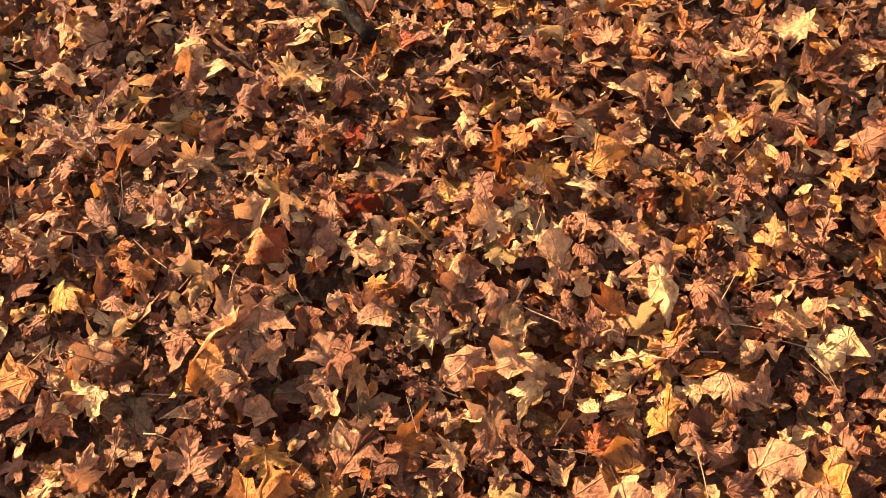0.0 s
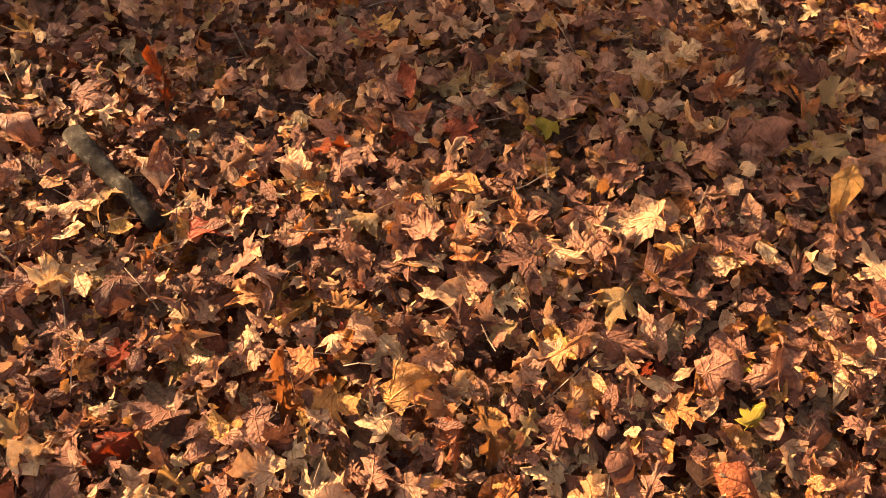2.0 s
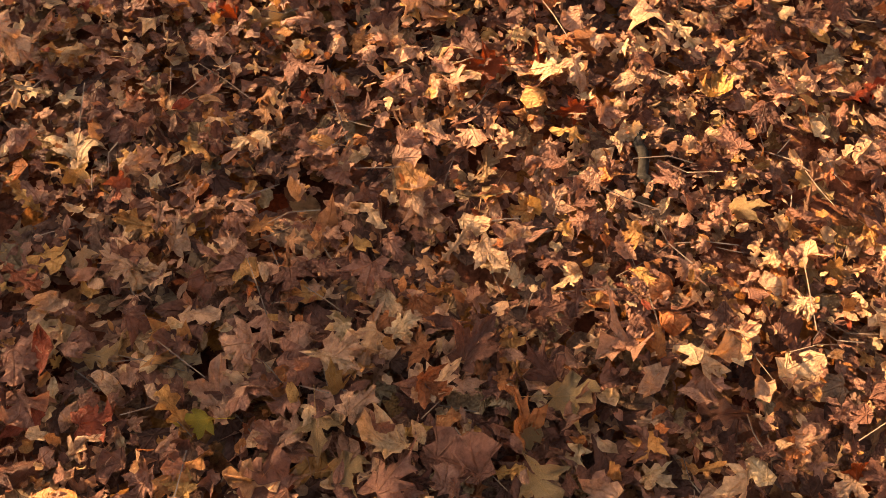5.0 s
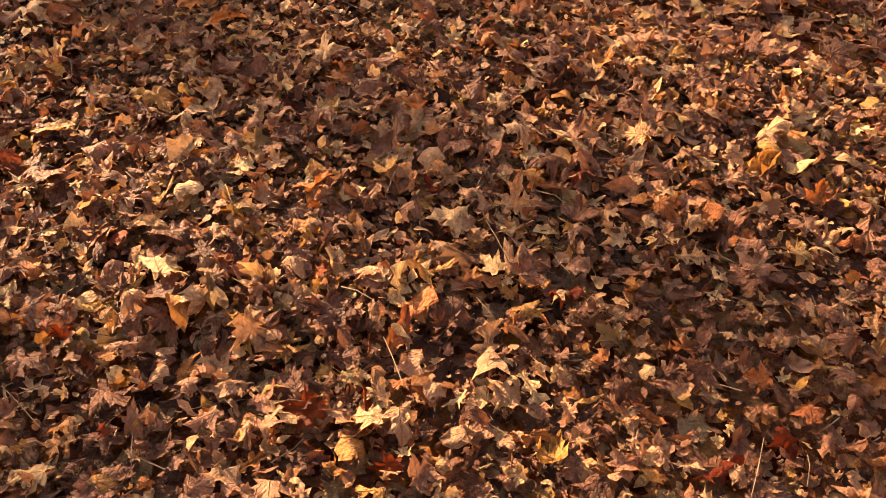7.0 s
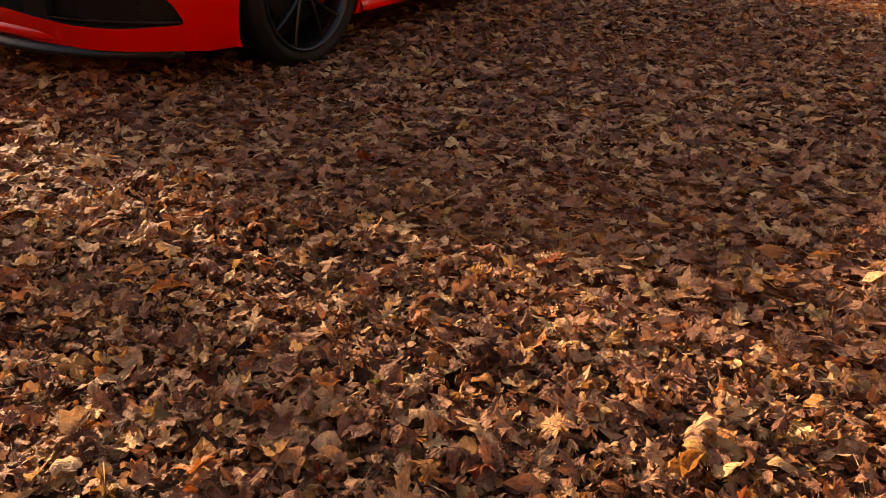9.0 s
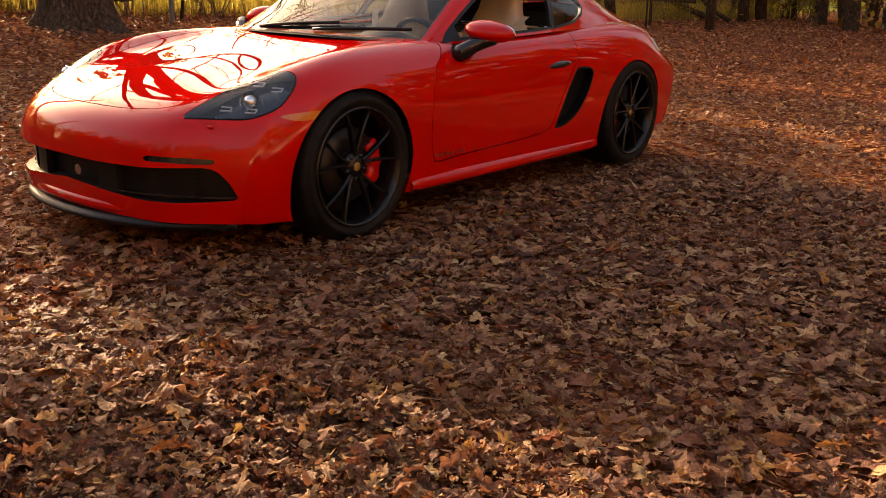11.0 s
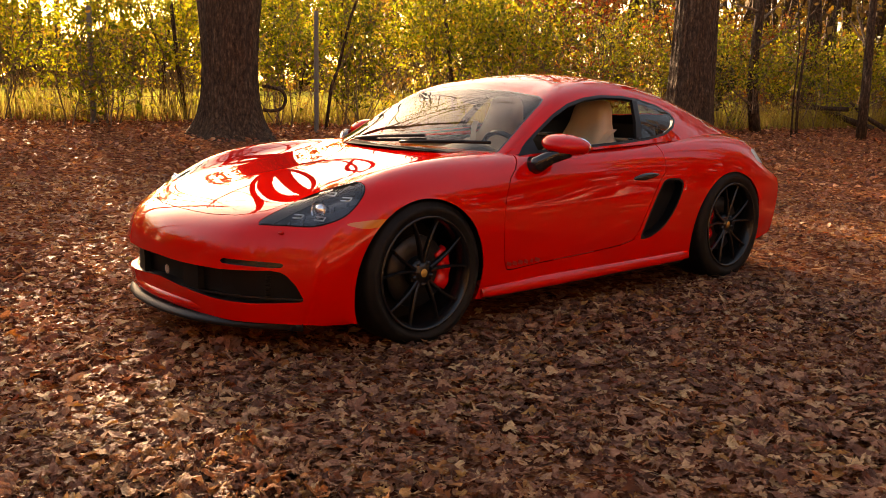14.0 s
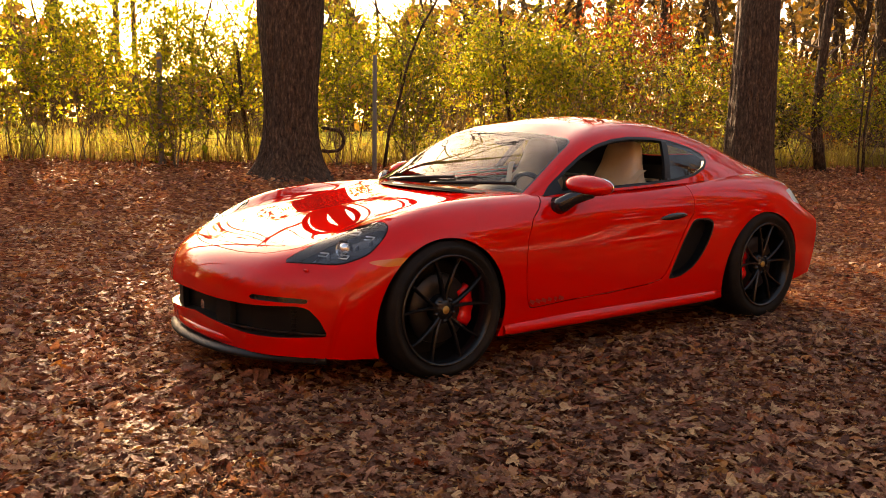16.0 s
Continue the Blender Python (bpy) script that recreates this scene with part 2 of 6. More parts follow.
def curled(rng, form, n, curl, crumple):
    """n dry leaves of one form, each folded, crumpled and rolled in its own way."""
    p2, f = form
    m = len(p2)
    torn = 1 + rng.normal(0, 0.085, (n, m)) * (np.arange(m) > 0)
    x, y = p2[:, 0] * torn, p2[:, 1] * torn * rng.uniform(0.8, 1.05, (n, 1))
    r = np.hypot(x, y)
    a = np.arctan2(y, x + 0.4)
    z = 0.10 * rng.normal(0.6, 0.6, (n, 1)) * np.abs(np.sin(2.3 * a)) * r                    # the blade sags between the veins
    z = z + rng.normal(0.10, 0.20, (n, 1)) * np.abs(y)                                         # folded at the midrib
    for size, much in ((2.2, 0.085), (4.5, 0.05), (8.0, 0.025)):
        w, ph = rng.uniform(0, 6.3, (n, 1)), rng.uniform(0, 6.3, (n, 1))
        z = z + crumple * much * np.sin(size * (x * np.cos(w) + y * np.sin(w)) * rng.uniform(0.7, 1.4, (n, 1)) + ph)
    z = z + crumple * rng.normal(0, 0.035, (n, m)) * (r > 0.5)
    z = z + rng.normal(0.22, 0.30, (n, 1)) * np.clip(r - 0.45, 0, 1) ** 2 * 1.6                # tips turned up or down
    p = np.stack([x, y, z], -1)
    p = bend(p, rng.uniform(0, 6.3, (n, 1)), rng.choice((1, -1), (n, 1)) * (0.35 + 0.65 * np.abs(rng.normal(0, 1, (n, 1)))) * curl)
    p = bend(p, rng.uniform(0, 6.3, (n, 1)), rng.normal(0, curl * 0.55, (n, 1)))
    return p, np.broadcast_to(p2, (n, m, 2)), f


def leaves(rng, centres, size, tilt, halves, rings, curl=0.8, crumple=1.0):
    """Many dry leaves: verts, triangles and each vert's place in its leaf's plane. halves: (outline, share) pairs."""
    centres, size = np.asarray(centres, float), np.asarray(size, float)
    which = rng.choice(len(halves), len(centres), p=[s for _, s in halves])
    verts, faces, plane, o = [], [], [], 0
    for k, (half, _) in enumerate(halves):
        pick = which == k
        n = int(pick.sum())
        if not n:
            continue
        p, uv, f = curled(rng, leaf_form(half, rings), n, curl, crumple)
        p = p * size[pick][:, None, None]
        p[..., 2] *= rng.choice((1, -1), n, p=(0.6, 0.4))[:, None]
        for axis, ang in ((0, rng.normal(0, tilt, n)), (1, rng.normal(0, tilt, n)), (2, rng.uniform(0, 6.3, n))):
            c, q = np.cos(ang)[:, None], np.sin(ang)[:, None]
            i, j = [(1, 2), (2, 0), (0, 1)][axis]
            u, w = p[:, :, i].copy(), p[:, :, j].copy()
            p[:, :, i], p[:, :, j] = c * u - q * w, q * u + c * w
        p[:, :, 2] -= p[:, :, 2].min(1, keepdims=True) * 0.75
        p = p + centres[pick][:, None]
        m = p.shape[1]
        faces.append((f[None] + (np.arange(n) * m)[:, None, None]).reshape(-1, 3) + o)
        verts.append(p.reshape(-1, 3))
        plane.append(uv.reshape(-1, 2))
        o += n * m
    return np.concatenate(verts), np.concatenate(faces), np.concatenate(plane)


def tri_mesh(name, verts, faces, mat, smooth=True, plane=None):
    me = bpy.data.meshes.new(name)
    me.vertices.add(len(verts))
    me.vertices.foreach_set("co", np.asarray(verts, np.float32).ravel())
    me.loops.add(faces.size)
    me.loops.foreach_set("vertex_index", faces.astype(np.int32).ravel())
    me.polygons.add(len(faces))
    me.polygons.foreach_set("loop_start", np.arange(0, faces.size, 3, dtype=np.int32))
    me.materials.append(mat)
    me.update(calc_edges=True)
    if plane is not None:
        me.uv_layers.new(name="leaf_plane").data.foreach_set("uv", plane[faces.ravel()].astype(np.float32).ravel())
    if smooth:
        me.shade_smooth()
    return me


def patchy(x, y):
    """Runs from 0 to 1: where the wind has left whole leaves, and where broken ones."""
    return 0.5 + 0.25 * np.sin(3.1 * x + 1.3 * np.sin(2.3 * y)) + 0.25 * np.sin(4.3 * y - 1.7 * np.sin(1.9 * x) + 1)


def strew(rng, n, x0, x1, y0, y1, sizes, tilt, halves, rings, lift, low=0.0, keep=None, most=0.062, curl=0.8, crumple=1.0, spread=0.4):
    x, y = rng.uniform(x0, x1, n), rng.uniform(y0, y1, n)
    if keep is not None:
        k = keep(x, y)
        x, y = x[k], y[k]
    n = len(x)
    size = np.clip(rng.lognormal(math.log(sizes), spread, n) * (0.75 + 0.5 * patchy(x, y)), 0.007, most)
    z = rise(x, y) + low + rng.uniform(0, 1, n) * lift
    return leaves(rng, np.stack([x, y, z], -1), size, tilt, halves, rings, curl, crumple)


def litter_sheet(name, label, vfp, mat=litter_mat):
    tagged(new("leaf_litter", tri_mesh(name, vfp[0], vfp[1], mat, True, vfp[2])), label, "fallen leaves", kind="stuff")


rng = np.random.default_rng(7)
WHOLE = ((MAPLE, 0.50), (OAK, 0.17), (OVAL, 0.10), (SCRAP, 0.23))
BROKEN = ((MAPLE_PLAIN, 0.45), (OVAL, 0.20), (SCRAP, 0.35))
PRESSED = ((MAPLE, 0.32), (MAPLE_PLAIN, 0.22), (OAK, 0.10), (OVAL, 0.12), (SCRAP, 0.24))
CLOSE = lambda x, y: (x > -4.45) & (x < -1.2) & (y > -3.55) & (y < -1.35)
MIDDLE_WAY = lambda x, y: (x > -1.9) & (x < 2.6) & (y > -3.6) & (y < -0.75) & ~CLOSE(x, y)
UNDER_CAR = lambda x, y: (x > -0.3) & (x < 2.9) & (np.abs(y) < 0.6)
litter_sheet("litter_bed", "flat layer of old brown leaves, darkened as shade between the leaves", strew(rng, 9000, -4.45, -1.2, -3.55, -1.35, 0.027, 0.16, BROKEN, (1.0,), 0.012, most=0.045, curl=0.3), old_shaded_litter_mat)
litter_sheet("litter_scraps", "small torn scraps of dry leaf", strew(rng, 17000, -4.45, -1.2, -3.55, -1.35, 0.0110, 0.5, ((SCRAP, 0.6), (OVAL, 0.4)), (1.0,), 0.042, 0.008, most=0.02, curl=1.0))
litter_sheet("litter_close", "crisp tan and brown maple leaves lying thick", strew(rng, 7900, -4.45, -1.2, -3.55, -1.35, 0.0225, 0.30, WHOLE, (0.5, 1.0), 0.030, 0.010, most=0.042, curl=1.35, crumple=1.5))
litter_sheet("litter_close_large", "curled dry maple and oak leaves on the litter", strew(rng, 1700, -4.45, -1.2, -3.55, -1.35, 0.033, 0.24, WHOLE, (0.4, 0.72, 1.0), 0.022, 0.026, most=0.050, curl=1.15, crumple=1.9, spread=0.25))
litter_sheet("litter_way", "tan maple leaves pressed flat in front of the car", strew(rng, 27000, -1.9, 2.6, -3.6, -0.75, 0.0225, 0.22, PRESSED, (1.0,), 0.030, keep=MIDDLE_WAY, most=0.05, curl=0.7))
litter_sheet("litter_by_nose", "brown maple leaves lying flat before the car", strew(rng, 9500, -3.0, -0.25, -1.4, 2.2, 0.0235, 0.24, PRESSED, (1.0,), 0.034, keep=lambda x, y: ~CLOSE(x, y) & ~MIDDLE_WAY(x, y), most=0.05, curl=0.9), rust_litter_mat)
litter_sheet("litter_round_car", "flat brown leaves trodden round the car", strew(rng, 40000, -4.7, 7.0, -4.6, 5.0, 0.0255, 0.26, BROKEN, (1.0,), 0.034, keep=lambda x, y: ~CLOSE(x, y) & ~MIDDLE_WAY(x, y) & ~UNDER_CAR(x, y), most=0.055))
litter_sheet("litter_far", "brown and rust leaves below the hedge", strew(rng, 56000, -6, 27, -4.6, 12.5, 0.036, 0.34, ((CHIP, 1.0),), (1.0,), 0.04, keep=lambda x, y: ((y > 5.0) | (x > 7.0)) & (y < hedge_y(x) + 1.5), most=0.065), rust_litter_mat)
litter_sheet("litter_outer", "brown leaves over the clearing", strew(rng, 22000, -14, 16, -14, 9, 0.06, 0.3, ((CHIP, 1.0),), (1.0,), 0.035, keep=lambda x, y: ~((x > -4.7) & (x < 27) & (y > -4.6)), most=0.13))


def twig_litter():
    """Stalks and twigs strewn among the leaves."""
    r = random.Random(4)
    out = []
    for _ in range(1500):
        x, y = r.uniform(-4.5, 0.4), r.uniform(-3.7, -1.0)
        a, ln = r.uniform(0, 6.3), r.uniform(0.03, 0.10)
        z = float(rise(x, y)) + r.uniform(0.015, 0.055)
        p = [(x + math.cos(a) * ln * t, y + math.sin(a) * ln * t, z + r.gauss(0, 0.006) + 0.02 * t * r.random()) for t in (0, 0.5, 1)]
        out.append(tube(p, [0.0009, 0.0008, 0.0006], 3, False))
    v, f = joined(out)
    tagged(new("leaf_stalk_litter", mesh_from("leaf_stalk_litter", v, f, stem_mat)), "thin dry leaf stalks and twigs in the litter", "twigs", kind="stuff")


stem_mat, tree_, b_ = material("stem_bark", (0.09, 0.06, 0.04), 0.9)
n_ = noise_node(tree_, 30.0, 4.0)
r_ = ramp(tree_, [(0.35, (0.06, 0.038, 0.026)), (0.65, (0.24, 0.16, 0.10))])
tree_.links.new(n_.outputs[0], r_.inputs[0])
tree_.links.new(r_.outputs[0], b_.inputs["Base Color"])
twig_litter()

# ---- trees ----
bark_mat, tree_, b_ = material("bark", rough=0.9, Specular_IOR_Level=0.2)
n_ = noise_node(tree_, 30.0, 9.0, 0.7, stretch=(1.0, 1.0, 0.35))
r_ = ramp(tree_, [(0.36, (0.030, 0.018, 0.012)), (0.52, (0.085, 0.050, 0.031)), (0.68, (0.175, 0.115, 0.076))])
tree_.links.new(n_.outputs[0], r_.inputs[0])
v_ = tree_.nodes.new("ShaderNodeTexVoronoi")
v_.feature, v_.inputs["Scale"].default_value = "DISTANCE_TO_EDGE", 17.0
c_, mp_ = tree_.nodes.new("ShaderNodeTexCoord"), tree_.nodes.new("ShaderNodeMapping")
mp_.inputs["Scale"].default_value = (1.0, 1.0, 0.11)
w_ = mix_rgb(tree_, c_.outputs["Object"], noise_node(tree_, 5.0, 4.0).outputs[1], 0.12, "ADD")
tree_.links.new(w_, mp_.inputs[0])
tree_.links.new(mp_.outputs[0], v_.inputs["Vector"])
k_ = ramp(tree_, [(0.0, (0.16, 0.14, 0.13)), (0.10, (0.75, 0.72, 0.70)), (0.28, (1.1, 1.08, 1.05))])
tree_.links.new(v_.outputs[0], k_.inputs[0])
tree_.links.new(mix_rgb(tree_, r_.outputs[0], k_.outputs[0], 0.5, "MULTIPLY"), b_.inputs["Base Color"])
bump(tree_, b_, mix_rgb(tree_, n_.outputs[0], k_.outputs[0], 0.4), 0.9, 0.04)


def big_trunk(base, height, r0, r1, lean, flare, seed, sides=120, fork=0.0):
    """A ribbed trunk with a flared foot."""
    r = random.Random(seed)
    verts, faces = [], []
    rings = 60
    ph = [r.uniform(0, 6.3) for _ in range(6)]
    for k in range(rings):
        t = k / (rings - 1)
        z = height * t ** 1.3
        rad = r0 + (r1 - r0) * min(1, z / height) + flare * math.exp(-z / 0.28)
        for j in range(sides):
            a = 2 * math.pi * j / sides
            ridge = 0.05 * math.sin(5 * a + ph[0] + 0.3 * z) * math.exp(-z / 0.9) * 2.2 + 0.022 * math.sin(9 * a + ph[1] + 0.5 * math.sin(z)) + 0.018 * math.sin(17 * a + ph[2] + math.sin(1.7 * z)) + 0.02 * noise.noise((3 * math.cos(a), 3 * math.sin(a), z * 1.4 + seed)) + 0.045 * abs(noise.noise((9 * math.cos(a), 9 * math.sin(a), z * 1.1 + seed))) + 0.02 * noise.noise((17 * math.cos(a), 17 * math.sin(a), z * 4 + seed))
            q = rad * (1 + ridge + fork * float(smoothstep(0.35 * height, height, z)) * math.cos(a + 0.5) ** 2)
            verts.append((base[0] + lean[0] * z + q * math.cos(a), base[1] + lean[1] * z + q * math.sin(a), base[2] - 0.08 + z))
    for k in range(rings - 1):
        for j in range(sides):
            q = (j + 1) % sides
            faces.append((k * sides + j, k * sides + q, (k + 1) * sides + q, (k + 1) * sides + j))
    return verts, faces


def limb(r, start, way, length, radius, depth, out):
    """A bare limb that forks; adds tubes to out."""
    pts, rads = [Vector(start)], [radius]
    d = Vector(way).normalized()
    n = 7
    for k in range(1, n + 1):
        d = (d + Vector((r.gauss(0, 0.13), r.gauss(0, 0.13), r.gauss(0.05, 0.1)))).normalized()
        pts.append(pts[-1] + d * length / n)
        rads.append(radius * (1 - 0.72 * k / n))
    out.append(tube(pts, rads, 7 if radius > 0.03 else 4))
    if depth > 0:
        for k in range(2, n + 1):
            if r.random() < 0.86:
                side = Vector((r.gauss(0, 1), r.gauss(0, 1), r.gauss(0.3, 0.6))).normalized()
                limb(r, pts[k], (d + side * 0.95), length * r.uniform(0.4, 0.62), rads[k] * 0.62, depth - 1, out)


def oak(name, label, base, height, r0, r1, lean, flare, seed, limbs, fork=0.0, sparse=1600):
    base = (base[0], base[1], float(rise(base[0], base[1])))
    e = thing(name, label, "tree", base)
    v, f = big_trunk((0, 0, 0), height, r0, r1, lean, flare, seed, fork=fork)
    part("trunk", mesh_from("trunk", v, f, bark_mat, True), None, e)
    r = random.Random(seed)
    out = []
    top = Vector((lean[0] * height, lean[1] * height, height - 0.15))
    for way, length, rad in limbs:
        limb(r, top - Vector((0, 0, r.uniform(0.0, 0.5))), way, length, rad, 3, out)
    v, f = joined(out)
    part("branchwork", mesh_from("branchwork", v, f, bark_mat, True), None, e)
    g = np.random.default_rng(seed)
    tips = np.array([tuple(p) for p in v])
    tips = tips[tips[:, 2] > height + 1.2]
    lv, lf, lp = leaves(g, tips[g.integers(0, len(tips), sparse)] + g.normal(0, 0.25, (sparse, 3)), g.uniform(0.03, 0.06, sparse), 0.9, ((OVAL, 0.5), (SCRAP, 0.5)), (1.0,))
    part("crown", tri_mesh("crown", lv, lf, litter_mat, True, lp), None, e, "sparse brown leaves left on the boughs")
    return e

tree_left = oak("oak_tree", "thick ribbed brown trunk flaring into the leaf litter", (4.0, 8.2), 2.9, 0.375, 0.365, (0.0, 0.0), 0.32, 3,
                [((-0.17, 0.05, 1), 6.5, 0.19), ((0.20, -0.04, 1), 7.0, 0.20), ((0.2, -0.7, 0.8), 5.0, 0.08), ((-0.8, -0.3, 0.8), 5.0, 0.08), ((0.95, 0.1, 0.5), 4.5, 0.08)], fork=0.34, sparse=260)
oak("oak_tree", "dark brown tree trunk standing among shrubs", (11.75, 5.65), 4.2, 0.42, 0.33, (0.01, 0.0), 0.12, 5,
                 [((-0.4, 0.2, 1), 5.0, 0.22), ((0.4, 0.0, 1), 5.0, 0.24), ((0.0, -0.5, 0.9), 4.0, 0.18)])

# ---- shrubs of the hedge ----
GOLD = [(0.0, (0.08, 0.11, 0.012)), (0.35, (0.24, 0.29, 0.022)), (0.65, (0.42, 0.41, 0.035)), (0.90, (0.52, 0.41, 0.05)), (1.0, (0.44, 0.21, 0.04))]
AMBER = [(0.0, (0.20, 0.11, 0.02)), (0.4, (0.38, 0.21, 0.035)), (0.75, (0.52, 0.33, 0.05)), (1.0, (0.45, 0.14, 0.03))]
RUST = [(0.0, (0.16, 0.035, 0.016)), (0.5, (0.32, 0.062, 0.02)), (0.8, (0.34, 0.11, 0.028)), (1.0, (0.27, 0.18, 0.03))]
OLIVE = [(0.0, (0.09, 0.12, 0.015)), (0.5, (0.22, 0.25, 0.02)), (0.85, (0.40, 0.36, 0.03)), (1.0, (0.48, 0.26, 0.05))]
gold_mat = leaf_material("gold_leaf", GOLD, 0.73, vein=False, warm=0.10)
amber_mat = leaf_material("amber_leaf", AMBER, 0.5, vein=False, warm=0.3)
rust_mat = leaf_material("rust_leaf", RUST, 0.55, vein=False, warm=0.2)
olive_mat = leaf_material("olive_leaf", OLIVE, 0.72, vein=False, warm=0.12)
def shrub_meshes(seed, height, spread, leaf_count, mat, bare=0.3, leaf=0.033):
    """Stems and a crown of small leaves sitting on the twigs."""
    r = random.Random(seed)
    g = np.random.default_rng(seed)
    out, tips = [], []
    for _ in range(r.randint(6, 9)):
        p = Vector((r.gauss(0, spread * 0.25), r.gauss(0, 0.2), -0.05))
        d = Vector((r.gauss(0, 0.28), r.gauss(0, 0.22), 1)).normalized()
        pts, n = [p], 9
        h = height * r.uniform(0.6, 1.05)
        for k in range(n):
            d = (d + Vector((r.gauss(0, 0.12), r.gauss(0, 0.12), 0.02))).normalized()
            pts.append(pts[-1] + d * h / n)
        rad = r.uniform(0.008, 0.017)
        out.append(tube(pts, [rad * (1 - 0.8 * k / n) for k in range(n + 1)], 5))
        for k in range(2, n + 1):
            for _ in range(2):
                w = (d * 0.5 + Vector((r.gauss(0, 0.9), r.gauss(0, 0.7), r.gauss(0.25, 0.5)))).normalized()
                q, c = [pts[k]], pts[k]
                ln = r.uniform(0.25, 0.75)
                for j in range(3):
                    w = (w + Vector((r.gauss(0, 0.2), r.gauss(0, 0.2), r.gauss(-0.02, 0.2)))).normalized()
                    c = c + w * ln / 3
                    q.append(c)
                    tips.append(c)
                out.append(tube(q, [0.005, 0.0042, 0.0034, 0.002], 3, False))
    tips = np.array([tuple(t) for t in tips if t.z > bare * height or r.random() < 0.16])
    c = tips[g.integers(0, len(tips), leaf_count)] + g.normal(0, 0.075, (leaf_count, 3))
    c[:, 2] = np.maximum(c[:, 2], 0.05)
    n = leaf_count
    s = leaf * g.lognormal(0, 0.3, n)[:, None]
    a = g.normal(0, 1, (n, 3)); a /= np.linalg.norm(a, axis=1, keepdims=True)
    b = np.cross(a, g.normal(0, 1, (n, 3))); b /= np.linalg.norm(b, axis=1, keepdims=True)
    w = np.cross(a, b)
    v = np.stack([c - a * s, c + b * s * 0.55 - w * s * 0.12, c + a * s * 1.05, c - b * s * 0.55 - w * s * 0.12], 1).reshape(-1, 3)
    i = np.arange(n)[:, None] * 4
    f = np.concatenate([i + [[0, 1, 2]], i + [[0, 2, 3]]], 1).reshape(-1, 3)
    sv, sf = joined(out)
    return mesh_from("branchwork", sv, sf, stem_mat), tri_mesh("crown", v, f, mat, False)


SHRUBS = []
for k, (mat, h, sp, n, bare, words) in enumerate([
        (gold_mat, 2.5, 1.0, 1500, 0.36, "yellow-green leafy shrub with thin bare stems"),
        (gold_mat, 3.1, 1.1, 1900, 0.42, "tall golden-leaved shrub with thin bare stems"),
        (olive_mat, 2.1, 1.0, 1300, 0.32, "olive-green leafy shrub at the edge of the litter"),
        (rust_mat, 3.3, 1.1, 1900, 0.58, "shrub with rust-red autumn leaves"),
        (gold_mat, 1.3, 0.9, 950, 0.15, "low yellow-leaved shrub with dense twigs"),
        (amber_mat, 2.6, 1.0, 1400, 0.4, "thin amber-brown shrub with many bare twigs")]):
    SHRUBS.append((shrub_meshes(20 + k, h, sp, n, mat, bare), words))


def shrub(which, x, y, turn, scale):
    (stems, crown), words = SHRUBS[which]
    e = thing("shrub", words, "shrub", (x, y, float(rise(x, y))), "hedge shrubs")
    e.rotation_euler, e.scale = (0, 0, radians(turn)), (scale, scale, scale)
    part("branchwork", stems, None, e)
    part("crown", crown, None, e)


r = random.Random(11)
x = -7.0
while x < 30:
    for row in range(3 if x > -0.5 else 2):
        w = r.choice([0, 0, 2, 0, 4, 0, 1]) if row == 0 else r.choice([0, 1, 5, 2, 1, 0, 1])
        scale = r.uniform(0.8, 1.1)
        if row == 2 and 12.9 < x < 14.1:
            w, scale = 3, 1.25
        if 1.9 < x < 3.5:
            scale *= 0.74 if row else 0.70
            if row == 2:
                continue
        elif x < 5.4 and row:
            w, scale = r.choice([0, 1]), 1.1
            if row == 2 and r.random() < 0.5:
                continue
        elif 6.0 < x < 15 and row == 2 and w != 3:
            w, scale = 1, r.uniform(1.0, 1.2)
        if x > 9 and row and w != 3 and r.random() < 0.35:
            w = r.choice([5, 5, 2])
        if x > 9 and row and r.random() < 0.22:
            continue
        # the stretch left of the view is added, and taller, to shade the ground
        if x < 0.2:
            scale *= 1.2
        sx = x + r.gauss(0, 0.3)
        shrub(w, sx, float(hedge_y(sx)) + 0.35 + row * 1.1 + r.gauss(0, 0.25), r.uniform(0, 360), scale)
    x += r.uniform(0.85, 1.25)


# ---- saplings, posts and broken branches in the hedge ----
def sapling(label, x, y, path, radius, seed, twigs=12, name="sapling"):
    """A slim stem along offsets from its foot, with thin side twigs."""
    e = thing(name, label, "tree", (x, y, float(rise(x, y))), "saplings")
    pts = [Vector((0, 0, -0.05))] + [Vector(p) for p in path]
    n = len(pts)
    v, f = tube(pts, [radius * (1 - 0.45 * k / (n - 1)) for k in range(n)], 10)
    part("stem", mesh_from("stem", v, f, bark_mat, True), None, e)
    r = random.Random(seed)
    for _ in range(twigs):
        k = r.randint(1, n - 1)
        p = pts[k] + (pts[k - 1] - pts[k]) * r.random() * 0.6
        out = []
        limb(r, p, (r.gauss(0, 1), r.gauss(0, 0.6), r.uniform(0.2, 0.9)), r.uniform(0.5, 1.1), radius * 0.3, 0, out)
        v, f = joined(out)
        part("twig", mesh_from("twig", v, f, stem_mat), None, e)
    return e


